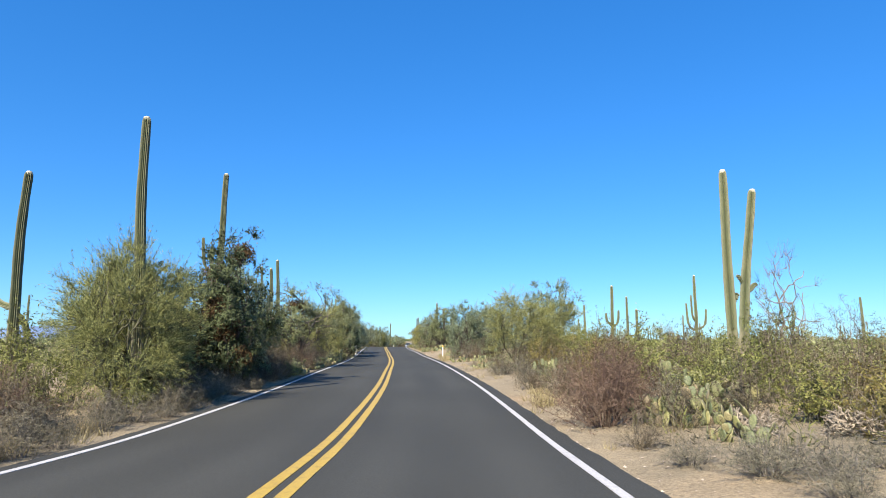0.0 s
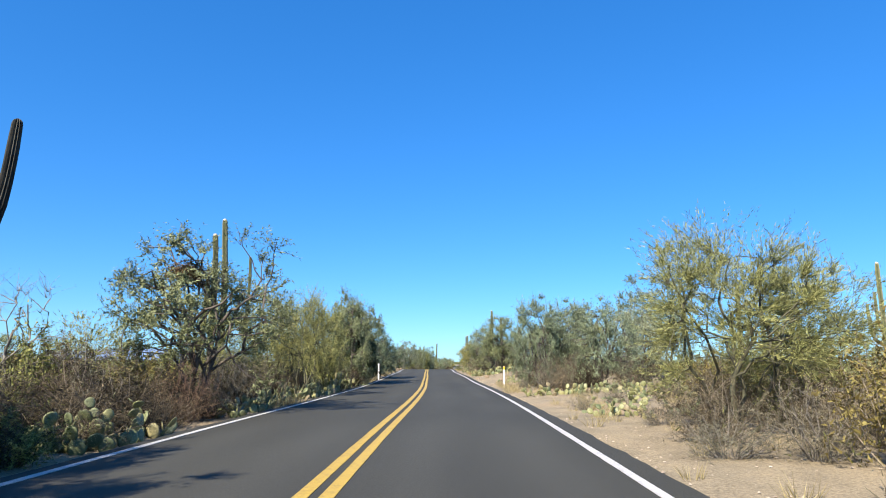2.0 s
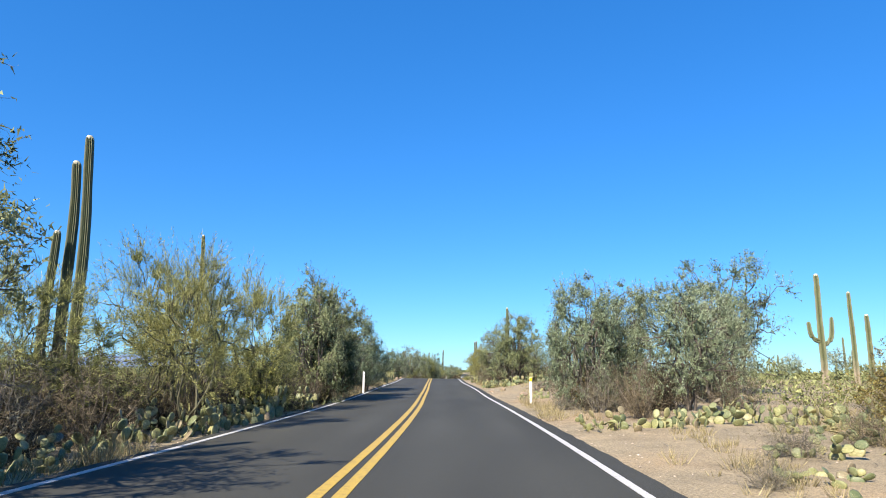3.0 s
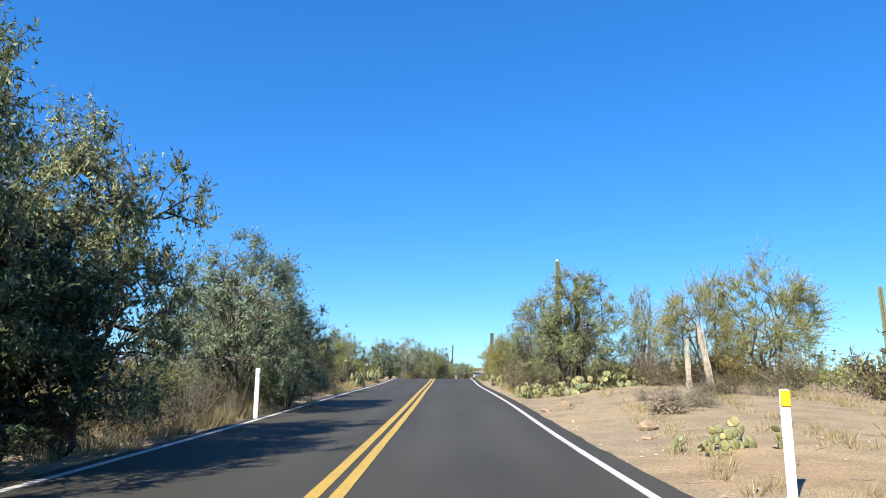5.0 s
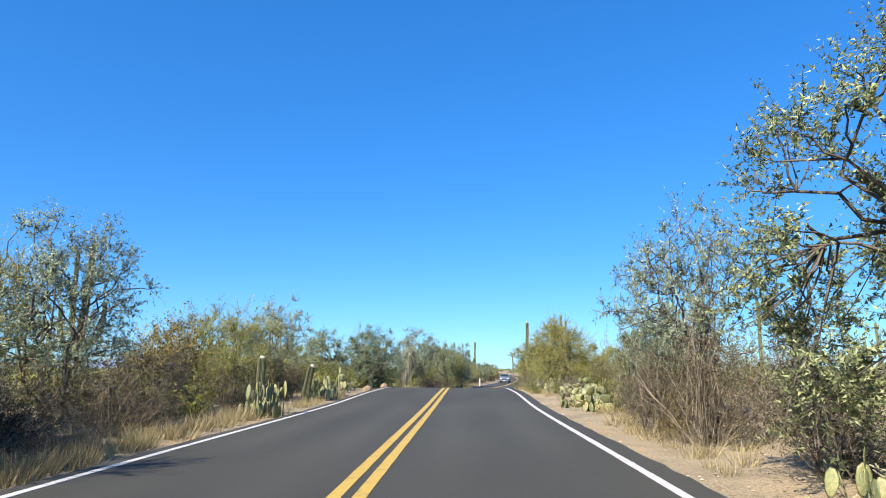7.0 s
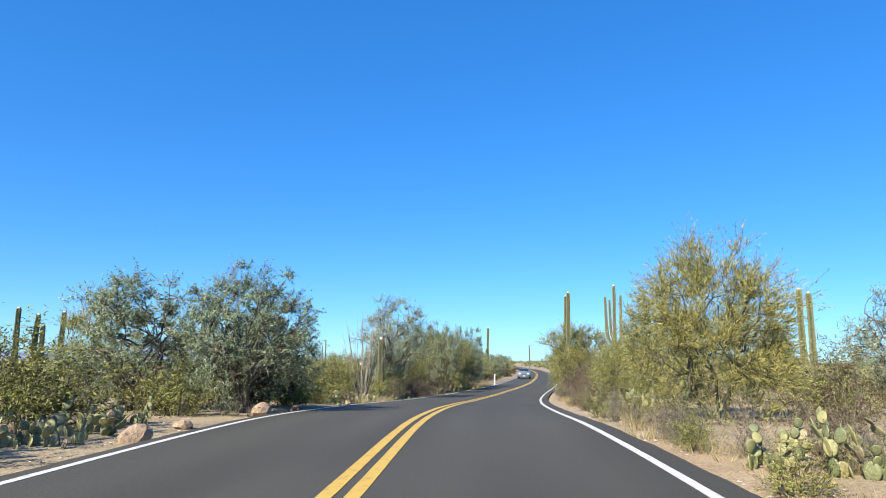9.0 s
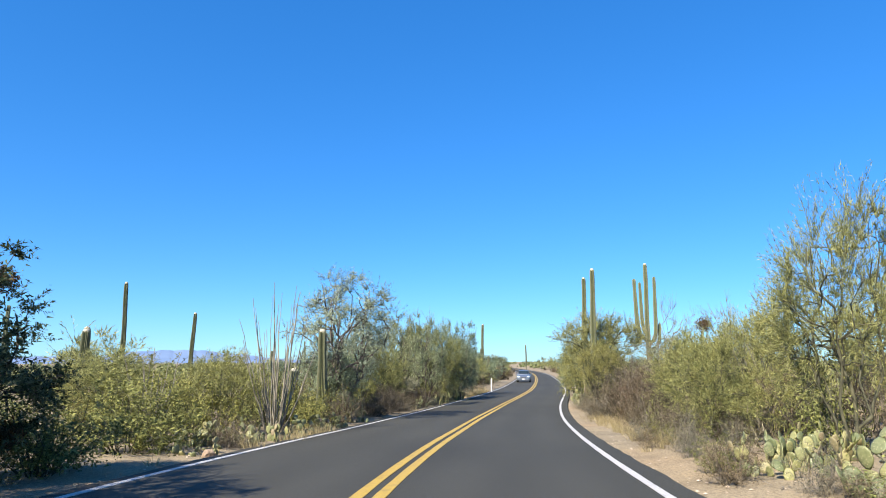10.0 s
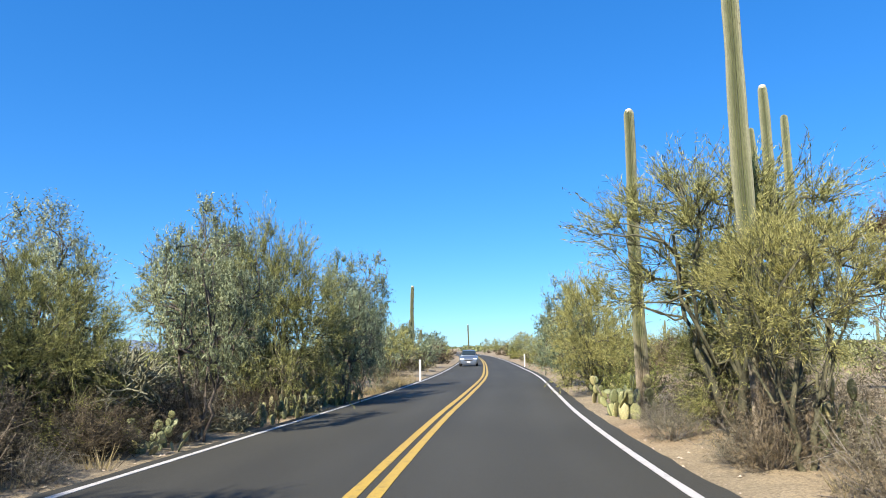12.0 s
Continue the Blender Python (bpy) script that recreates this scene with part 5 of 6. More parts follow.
# ---- shrubs, by hand ----
for kind, x, y, w, h in [
    ("red", 2.7, 12.2, 2.7, 1.55), ("red", 3.7, 14.2, 2.6, 1.6), ("red", 4.6, 16.6, 2.6, 1.5), ("brown", 2.9, 9.6, 1.1, 0.6), ("greyshrub", 3.05, 8.0, 1.0, 0.5), ("greyshrub", 3.9, 6.7, 1.3, 0.5), ("greyshrub", 5.0, 7.4, 1.2, 0.5),
    ("creosote", 6.2, 15.6, 2.2, 1.4), ("creosote", 7.6, 16.2, 2.2, 1.6), ("greyshrub", 5.0, 14.4, 1.6, 0.9), ("creosote", 9.4, 22.2, 2.4, 1.7), ("brown", 8.2, 20.6, 2.4, 1.5), ("creosote", 6.9, 12.0, 1.9, 1.2), ("orange", 7.8, 10.6, 2.2, 1.4), ("brown", 8.4, 13.2, 2.4, 1.9), ("brown", 9.8, 15.2, 2.4, 2.3), ("brown", 8.8, 17, 2.6, 2.2), ("creosote", 10.3, 20.5, 2.6, 2.4), ("creosote", 6.2, 20.2, 2.8, 2.0), ("orange", 5.0, 20.5, 2.2, 1.7),
    ("brown", 3.6, 18.3, 2.2, 1.2), ("brown", 2.9, 20.6, 1.7, 0.9), ("greyshrub", 3.1, 23.2, 1.5, 0.8), ("orange", 6.3, 24.4, 2.4, 1.6), ("brown", 5.2, 22.2, 2.2, 1.3), ("creosote", 5.8, 27.2, 2.4, 1.7), ("greyshrub", 4.6, 24.0, 1.5, 0.7),
    ("brown", 3.0, 30.2, 2.0, 1.3), ("greyshrub", 2.6, 28.6, 1.5, 0.8), ("greyshrub", 3.6, 28.2, 1.6, 0.9), ("brown", 4.9, 29.4, 2.2, 1.5), ("creosote", 7.2, 30.0, 2.8, 2.2), ("greyshrub", 1.9, 37.6, 0.9, 0.45), ("greyshrub", 3.3, 40.2, 1.3, 0.6), ("brown", 5.2, 41.5, 1.6, 0.8),
    ("orange", 8.4, 46.5, 2.4, 1.6), ("orange", 10.4, 48.5, 2.4, 1.7), ("brown", 1.5, 55.3, 2.0, 1.9), ("greyshrub", 1.0, 52.4, 1.0, 0.6), ("brown", 4.4, 56.2, 2.4, 2.0),
    ("greyshrub", 1.3, 66.8, 1.6, 0.9), ("greyshrub", 2.3, 67.4, 1.4, 0.6), ("greyshrub", 3.0, 69.8, 1.6, 0.75), ("brown", 3.9, 70.2, 1.6, 0.7), ("greyshrub", 4.8, 69.6, 1.6, 0.7), ("brown", 3.0, 74.6, 2.6, 1.8), ("orange", 5.0, 73.8, 2.6, 1.9), ("brown", 6.4, 72.4, 2.6, 1.7), ("brown", 2.0, 76.8, 2.2, 1.5), ("darkbrush", 4.0, 73.4, 2.0, 1.3), ("greyshrub", 1.2, 69.6, 0.6, 0.4), ("brown", -1.0, 86.2, 3.0, 2.3), ("brown", -2.0, 88.6, 2.2, 1.5), ("brown", -0.2, 83.5, 2.4, 2.0), ("orange", -2.0, 84.4, 1.0, 0.7),
    ("creosote", -1.2, 95.5, 2.4, 1.6), ("orange", -0.2, 97.2, 2.2, 1.4), ("brown", -3.4, 96.6, 1.2, 0.7), ("greyshrub", -4.6, 104.3, 1.0, 0.5), ("greyshrub", -4.4, 106.6, 1.0, 0.5), ("brown", -2.6, 103.4, 1.6, 0.9), ("greyshrub", -3.2, 101.0, 1.2, 0.7),
    ("brown", -4.9, 122.8, 2.0, 1.3), ("brown", -3.4, 121.6, 2.4, 1.9), ("red", -4.2, 129.2, 2.2, 1.7), ("brown", -4.6, 127.4, 2.4, 1.8), ("brown", -4.4, 130.4, 3.0, 2.3), ("brown", -3.2, 128.6, 3.2, 2.8), ("brown", -2.9, 131.6, 3.0, 2.9), ("greyshrub", -3.4, 134.4, 2.8, 2.8), ("brown", -2.0, 134.6, 2.8, 2.9), ("darkbrush", -3.9, 127.8, 1.8, 1.5), ("darkbrush", -4.3, 130.9, 1.8, 1.4), ("darkbrush", -3.4, 126.6, 1.8, 1.2), ("brown", 1.0, 137.6, 4.0, 3.0),
    ("greyshrub", -5.6, 130.6, 1.4, 0.8), ("greyshrub", -5.1, 133.6, 1.6, 1.1), ("greyshrub", -4.2, 134.2, 1.8, 1.2), ("brown", -5.4, 135.6, 1.6, 1.1), ("greyshrub", -5.9, 138.6, 1.4, 0.9), ("brown", -4.2, 140.2, 2.0, 1.5), ("creosote", -4.6, 145.6, 2.0, 1.6), ("creosote", -4.6, 151, 2.2, 1.7),
    ("brown", 2.7, 47.9, 1.9, 1.6), ("brown", 3.3, 51.6, 2.2, 1.6), ("greyshrub", 2.0, 50.8, 2.0, 1.4), ("brown", 5.6, 49.4, 2.0, 1.4), ("darkbrush", 3.9, 50.9, 2.0, 1.3), ("darkbrush", 2.2, 52.4, 2.0, 1.3), ("brown", -1.9, 82.6, 2.6, 2.2), ("brown", -2.4, 84.8, 2.2, 1.9), ("brown", 4.6, 31.0, 2.0, 1.0), ("brown", 5.6, 33.0, 2.2, 1.3), ("orange", 6.4, 36.5, 2.2, 1.5), ("brown", 5.0, 35.0, 1.6, 0.8), ("greyshrub", 3.0, 33.4, 1.2, 0.6), ("brown", 6.6, 40.0, 2.2, 1.2), ("orange", 7.2, 43.4, 2.4, 1.5),
    # shade beneath the western trees, filled in with rows of dark-coloured bushes
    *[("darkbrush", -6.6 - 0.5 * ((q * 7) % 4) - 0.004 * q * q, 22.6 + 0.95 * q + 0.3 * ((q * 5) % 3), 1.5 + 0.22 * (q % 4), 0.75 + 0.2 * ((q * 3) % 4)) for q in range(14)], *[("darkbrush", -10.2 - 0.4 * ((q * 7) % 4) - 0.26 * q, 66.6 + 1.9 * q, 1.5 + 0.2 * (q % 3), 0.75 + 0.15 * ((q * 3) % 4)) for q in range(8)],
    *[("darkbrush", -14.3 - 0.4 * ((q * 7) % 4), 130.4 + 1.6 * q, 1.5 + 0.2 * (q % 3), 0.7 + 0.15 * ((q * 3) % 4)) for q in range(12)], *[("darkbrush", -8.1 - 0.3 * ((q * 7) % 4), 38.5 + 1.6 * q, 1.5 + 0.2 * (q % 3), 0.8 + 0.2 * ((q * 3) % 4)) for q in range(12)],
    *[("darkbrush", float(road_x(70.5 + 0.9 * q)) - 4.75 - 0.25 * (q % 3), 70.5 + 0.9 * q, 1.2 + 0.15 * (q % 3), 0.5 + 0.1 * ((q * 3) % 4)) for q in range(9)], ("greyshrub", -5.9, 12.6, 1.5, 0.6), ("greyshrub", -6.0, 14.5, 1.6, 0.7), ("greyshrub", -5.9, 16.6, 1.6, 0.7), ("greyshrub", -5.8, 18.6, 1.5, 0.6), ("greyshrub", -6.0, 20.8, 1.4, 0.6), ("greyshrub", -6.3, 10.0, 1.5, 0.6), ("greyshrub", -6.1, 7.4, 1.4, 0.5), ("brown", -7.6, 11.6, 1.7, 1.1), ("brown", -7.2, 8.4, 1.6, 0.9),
    ("red", -8.4, 12.6, 1.5, 1.1), ("brown", -14.4, 134.0, 1.9, 1.2), ("brown", -15.6, 135.4, 2.0, 1.3), ("greyshrub", -13.9, 135.0, 1.3, 0.6), ("creosote", -16.4, 138.4, 2.0, 1.3), ("brown", -14.2, 138.6, 1.6, 0.9), ("brown", -12.0, 75.4, 1.6, 1.0), ("brown", -12.6, 73.2, 1.8, 1.2), ("greyshrub", -11.4, 74.0, 1.2, 0.6), ("brown", -11.4, 70.6, 1.8, 1.1), ("greyshrub", -5.5, 136.1, 1.3, 0.6), ("greyshrub", -4.8, 136.5, 1.5, 0.8), ("greyshrub", -4.8, 142.0, 1.5, 0.7), ("brown", -3.8, 140.4, 1.8, 1.1), ("greyshrub", -5.3, 140.4, 1.3, 0.6), ("brown", 2.2, 82.5, 2.6, 1.8), ("brown", 4.4, 83.5, 2.8, 2.0), ("creosote", 6.4, 84.0, 2.6, 1.8), ("brown", 1.2, 80.4, 2.4, 1.4), ("brown", -1.4, 79.4, 2.0, 1.2), ("brown", -6.4, 24.4, 1.8, 1.0), ("brown", -6.9, 26.0, 2.0, 1.2), ("creosote", -6.1, 27.0, 1.4, 0.8), ("brown", -7.6, 24.8, 2.0, 1.4), ("greyshrub", -5.8, 25.2, 1.2, 0.6), ("creosote", -14.4, 123.4, 1.9, 1.3), ("brown", -13.9, 124.0, 1.3, 0.8), ("creosote", -9.8, 14.8, 2.4, 1.9), ("brown", -8.4, 28.0, 2.6, 1.6), ("brown", -7.4, 30.4, 2.6, 1.5), ("red", -8.8, 31.4, 2.4, 1.6), ("red", -7.2, 33.0, 2.0, 1.3), ("orange", -8.6, 33.6, 2.2, 1.6), ("brown", -6.6, 28.6, 1.6, 0.9), ("brown", -6.9, 31.6, 1.6, 0.9), ("creosote", -9.4, 36.8, 2.4, 1.6),
    ("brown", -8.1, 38.3, 2.0, 1.2), ("brown", -8.0, 40.2, 2.4, 1.5), ("creosote", -9.2, 41.2, 2.4, 1.6), ("creosote", -8.0, 48.4, 2.4, 1.9), ("brown", -8.5, 44.6, 2.0, 1.1), ("brown", -7.6, 53.6, 2.2, 1.5), ("creosote", -8.4, 56.0, 2.4, 1.9),
    ("brown", -9.6, 61.4, 2.2, 1.5), ("greyshrub", -9.2, 63.4, 1.9, 1.3), ("creosote", -11.0, 62.6, 2.6, 1.9), ("brown", -10.0, 59.2, 1.8, 1.2), ("brown", -8.8, 65.7, 1.5, 0.8), ("creosote", -9.4, 70.2, 2.0, 1.4), ("brown", -11.0, 71.2, 2.4, 1.5),
    ("greyshrub", -11.5, 78.6, 1.8, 0.9), ("brown", -12.4, 80.0, 2.2, 1.4), ("brown", -11.9, 82.0, 2.0, 1.3), ("greyshrub", -11.4, 80.4, 1.2, 0.6), ("brown", -12.6, 84.0, 2.4, 1.5), ("brown", -13.4, 86.4, 2.4, 1.6), ("orange", -14.6, 88.2, 2.8, 2.2), ("orange", -15.6, 90.6, 3.2, 2.6), ("brown", -13.0, 88.6, 1.8, 1.2),
    ("orange", -17.8, 93, 3.0, 2.6), ("brown", -14.2, 95.0, 2.4, 1.6), ("creosote", -14.0, 99.5, 2.4, 1.6), ("creosote", -15.0, 103.2, 2.8, 1.5), ("creosote", -14.6, 106.6, 2.0, 1.2), ("creosote", -14.4, 112.6, 2.2, 1.2), ("creosote", -15.2, 115.6, 2.6, 1.3), ("creosote", -16.6, 117.6, 2.8, 1.5), ("creosote", -17.8, 121, 3.0, 1.8),
    ("creosote", -15.4, 119.0, 2.0, 1.7), ("brown", -14.0, 117.0, 1.5, 0.7), ("creosote", -16.2, 123.6, 2.4, 1.7), ("brown", -13.9, 125.6, 2.0, 1.3), ("brown", -13.8, 129.6, 2.2, 1.3), ("creosote", -15.8, 132.4, 2.8, 2.2), ("brown", -14.0, 132.2, 1.8, 1.1), ("brown", -13.8, 141.0, 1.8, 0.9), ("brown", -13.6, 144.0, 2.0, 1.2), ("brown", -14.6, 137.0, 1.8, 0.9),
]:
    plant(kind, x, y, w, h)

# ---- scrub filling the land on both sides, thinning with distance ----
fill = random.Random(77)
MIX = ["creosote"] * 5 + ["brown"] * 4 + ["orange"] * 2 + ["greyshrub"] * 3 + ["red"]
for k in range(95):
    y = fill.uniform(4, 210)
    s = fill.choice((-1, 1))
    d = s * (11 + 26 * fill.random()**1.4)
    w = fill.uniform(1.4, 2.9)
    plant("small" + fill.choice(MIX), float(road_x(y)) + d, y, w, w * fill.uniform(0.55, 0.85) * (0.6 if s < 0 and 100 < y < 150 else 1))
# taller growth behind the first rows
for k in range(70):
    y = fill.uniform(6, 200)
    s = -1 if k % 5 < 3 else 1
    d = s * (fill.uniform(6.6, 10.5) if s < 0 else fill.uniform(8.5, 13.5))
    if s > 0 and (40 < y < 53 or 60 < y < 74):
        continue
    w = fill.uniform(2.0, 3.0)
    plant("mid" + fill.choice(("creosote", "brown", "creosote", "brown", "orange", "creosote")), float(road_x(y)) + d, y, w, fill.uniform(1.5, 2.3) * (0.55 if s < 0 and 100 < y < 126 else 1))
# a closer hedge along both edges
for k in range(205):
    y = fill.uniform(5, 185)
    s = -1 if k % 7 < 5 else 1
    d = s * (4.7 + 3.4 * fill.random()**1.2 if s < 0 else fill.uniform(5.8, 8.6))
    if s > 0 and (37 < y < 53 or 59 < y < 76 or 97 < y < 104) or s < 0 and (abs(d) < 6 and 98 < y < 124) or s < 0 and abs(d) < 6.3 and 33 < y < 49:
        continue
    w = fill.uniform(1.0, 1.6) if abs(d) < 5.6 else fill.uniform(1.5, 2.5)
    plant("mid" + fill.choice(MIX if s > 0 or abs(d) < 5.6 else MIX[:9]), float(road_x(y)) + d, y, w, w * (fill.uniform(0.35, 0.55) if abs(d) < 5.6 else fill.uniform(0.5, 0.85)))
for k in range(95):
    y = fill.uniform(5, 156)
    if 96 < y < 124 or 76 < y < 88 or 33 < y < 49:
        continue
    w = fill.uniform(0.6, 1.3)
    plant("mid" + fill.choice(("greyshrub", "greyshrub", "brown")), float(road_x(y)) - fill.uniform(4.1, 5.6), y, w, w * fill.uniform(0.35, 0.6))
for k in range(60):
    y = fill.uniform(152, 265)
    w = fill.uniform(1.3, 2.6)
    plant(fill.choice(("smallcreosote", "smallbrown", "smallpv", "smallgreyshrub")), float(road_x(y)) + fill.choice((-1, 1)) * fill.uniform(4.8, 9), y, w, w * fill.uniform(0.55, 0.8))
# thicket under the western trees
for k in range(105):
    y = fill.choice((fill.uniform(12, 58), fill.uniform(64, 100), fill.uniform(124, 158), fill.uniform(124, 158)))
    w = fill.uniform(1.2, 2.0)
    plant("mid" + fill.choice(("creosote", "brown", "greyshrub", "creosote", "brown")), float(road_x(y)) - fill.uniform(4.9, 8.5), y, w, w * fill.uniform(0.55, 0.95))
# dry brush crowding the eastern edge
for k in range(46):
    y = fill.choice((fill.uniform(5, 17), fill.uniform(118, 134), fill.uniform(126, 146), fill.uniform(126, 146)))
    w = fill.uniform(0.9, 1.9)
    d = fill.uniform(5.0, 10.0) if y < 20 else 4.3 + 4.5 * fill.random()
    plant(fill.choice(("greyshrub", "brown", "brown", "greyshrub", "midbrown")), float(road_x(y)) + d, y, w, w * (fill.uniform(0.4, 0.6) if y < 20 else fill.uniform(0.55, 0.9)))
for k in range(24):
    y = 99 + 0.95 * k + fill.uniform(-0.3, 0.3)
    w = fill.uniform(0.7, 1.1)
    plant("mid" + fill.choice(("greyshrub", "brown", "greyshrub", "creosote")), float(road_x(y)) + fill.uniform(3.9, 5.0), y, w, fill.uniform(0.4, 0.75))
# the trees that close the view along the road
for k in range(90):
    y = fill.uniform(176, 330)
    w = fill.uniform(2.6, 4.6)
    plant(fill.choice(("smallpv", "smalliron", "smallgrey", "smallpv")), float(road_x(y)) + fill.choice((-1, 1)) * (6.2 + 44 * fill.random()**1.3), y, w, fill.uniform(2.8, 4.8))
for k in range(34):
    y = 5.5 + 0.52 * k + fill.uniform(-0.2, 0.2)
    w = fill.uniform(0.75, 1.25)
    plant("midgreyshrub", float(road_x(y)) - fill.uniform(3.95, 4.9), y, w, w * fill.uniform(0.4, 0.6))
for k in range(44):
    y = fill.uniform(165, 330)
    d = fill.choice((-1, 1)) * (5.0 + 26 * fill.random()**1.3)
    w = fill.uniform(1.6, 3.6)
    plant(fill.choice(("smallcreosote", "smallpv", "smallbrown", "smalliron")), float(road_x(y)) + d, y, w, w * fill.uniform(0.6, 0.9))
for k in range(46):
    y = fill.uniform(12, 300)
    d = fill.choice((-1, 1)) * fill.uniform(14, 55)
    w = fill.uniform(2.4, 4.2)
    plant(fill.choice(("smallpv", "smallpv", "smalliron", "smallgrey", "smallpv")), float(road_x(y)) + d, y, w, w * fill.uniform(0.75, 1.0))

# ---- cacti by the road ----
for x, y, w, h, *kind in [
    (4.9, 12.5, 1.5, 0.9), (5.8, 13.8, 1.7, 0.95), (4.15, 12.0, 1.5, 0.8), (6.4, 17.0, 1.6, 1.0), (7.6, 18.6, 1.6, 1.0), (4.6, 10.1, 1.2, 0.75), (4.4, 25.4, 1.6, 1.05), (3.8, 25.0, 0.8, 0.5), (7.6, 22.4, 1.6, 1.2), (6.2, 31.4, 1.2, 0.7),
    (3.2, 35.2, 1.5, 0.45, "lowpear"), (4.4, 36.0, 1.4, 0.55, "lowpear"), (2.4, 35.8, 1.1, 0.4, "lowpear"), (1.5, 44.6, 1.5, 0.5, "lowpear"), (2.7, 45.0, 1.6, 0.6), (4.0, 45.6, 1.7, 0.65), (5.4, 45.6, 1.7, 0.6), (6.8, 45.8, 1.7, 0.6), (4.6, 47.2, 1.6, 0.6), (0.9, 45.0, 1.0, 0.35, "lowpear"), (8.2, 46.0, 1.5, 0.55), (4.6, 43.2, 1.2, 0.35, "lowpear"), (6.4, 42.6, 1.3, 0.4, "lowpear"), (1.2, 61.0, 1.4, 0.5, "lowpear"), (0.2, 60.4, 1.0, 0.4, "lowpear"),
    (-6.1, 34.6, 1.2, 0.5), (-6.4, 36.4, 1.3, 0.6), (-6.3, 38.0, 1.1, 0.55), (-7.2, 41.6, 1.6, 0.75), (-6.9, 42.8, 1.7, 0.75), (-7.1, 44.4, 1.6, 0.75), (-7.3, 45.6, 1.4, 0.7), (-7.4, 39.6, 1.2, 0.7), (-6.9, 46.6, 1.2, 0.8), (-7.0, 48.2, 1.3, 0.9), (-7.2, 52.2, 1.2, 0.8), (-6.3, 29.2, 1.5, 0.75), (-6.5, 30.6, 1.5, 0.75), (-6.2, 28.4, 1.2, 0.6), (-7.6, 55.0, 1.2, 0.7),
    *[(2.6 + 1.05 * q + 0.3 * ((q * 7) % 3), 38.2 + 1.5 * ((q * 5) % 4) + 0.4 * q, 1.3 + 0.2 * (q % 3), 0.32 + 0.06 * (q % 4), "lowpear") for q in range(9)], (-1.5, 76.0, 1.4, 0.7), (-0.5, 75.9, 1.7, 0.75), (0.7, 76.2, 1.7, 0.75), (1.8, 76.5, 1.6, 0.75), (-2.0, 77.2, 1.2, 0.7), (2.6, 75.4, 1.3, 0.4, "lowpear"), (1.2, 66.8, 0.8, 0.3, "lowpear"),
    (-11.6, 76.2, 1.2, 0.6), (-11.9, 77.2, 1.1, 0.6), (-11.4, 87.3, 1.3, 1.2), (-12.0, 88.4, 1.2, 0.9), (-12.3, 94.4, 1.5, 1.2), (-12.5, 96.4, 1.2, 0.9), (-2.6, 90.4, 1.6, 0.7), (-3.2, 92.2, 1.6, 0.7), (-2.4, 93.6, 1.6, 0.8), (-3.0, 98.0, 1.6, 0.7), (-1.6, 91.2, 1.6, 0.8),
    (-4.1, 101.3, 1.0, 0.55), (-3.4, 101.0, 1.2, 0.65), (-3.0, 102.0, 1.2, 0.6), (-13.4, 101.6, 1.2, 0.5), (-13.9, 102.8, 1.3, 0.5), (-14.2, 104.2, 1.2, 0.55), (-13.5, 100.2, 1.1, 0.6), (-4.4, 111.6, 1.4, 0.8), (-3.4, 112.2, 1.2, 0.8), (-4.8, 113.6, 1.2, 0.55, "lowpear"), (-4.2, 114.4, 1.3, 0.6), (-3.6, 115.4, 1.4, 0.6),
    (-13.7, 119.0, 1.2, 0.55), (-13.5, 121.0, 1.3, 0.55), (-13.6, 122.6, 1.3, 0.5), (-14.2, 118.0, 1.2, 0.5), (-13.6, 124.2, 1.2, 0.5), (-14.8, 117.2, 1.2, 0.5), (-13.3, 115.8, 1.0, 0.35, "lowpear"), (-5.3, 142.6, 1.4, 1.0), (-5.0, 146.8, 1.2, 0.8), (-3.9, 136.7, 1.0, 1.0), (-4.2, 133.6, 1.3, 1.2), (-3.5, 133.2, 1.2, 1.1), (-13.9, 137.6, 1.1, 0.6), (-13.2, 141.8, 1.2, 0.7), (-13.6, 143.6, 1.2, 0.8), (-13.5, 126.8, 1.2, 0.6), (-13.8, 146.0, 1.2, 0.7), (-13.0, 147.4, 1.1, 0.7), (-13.2, 149.2, 1.2, 0.8),
]:
    pear(x, y, w, h, kind[0] if kind else "pear")
cholla(5.0, 10.6, 1.4, 0.9, 3, DRYCHOLLA, "tangled dry grey cholla beside prickly pears", False)
cholla(6.4, 10.2, 1.3, 0.8, 4, DRYCHOLLA, "tangled dry grey cholla on gravelly soil", False)
cholla(-14.7, 138.0, 1.9, 2.2, 5, CHOLLA, "pale spiny cholla with a dense jointed crown")
cholla(-16.2, 133.4, 1.3, 1.5, 6, CHOLLA, "pale spiny cholla with a dense jointed crown")
cholla(-4.3, 124.0, 1.7, 0.75, 7, DRYCHOLLA, "tangled dry fallen cholla beside the road", False)
cholla(-4.4, 125.6, 1.5, 0.7, 8, DRYCHOLLA, "tangled dry fallen cholla beside the road", False)
cholla(-3.4, 126.2, 1.8, 1.0, 9, DRYCHOLLA, "tangled dry fallen cholla beside the road", False)
cholla(1.15, 66.5, 1.5, 1.1, 10, DRYCHOLLA, "grey dead cholla bush on sandy ground", False)
cholla(-3.5, 112.9, 1.3, 1.0, 11, CHOLLA, "spiny cholla bush among prickly pears", False)
cholla(-1.1, 78.0, 1.1, 1.05, 12, CHOLLA, "pale spiny cholla at the mesquite's foot", False)
cholla(-13.9, 140.6, 1.3, 1.2, 16, CHOLLA, "spiny cholla at the foot of roadside trees", False)
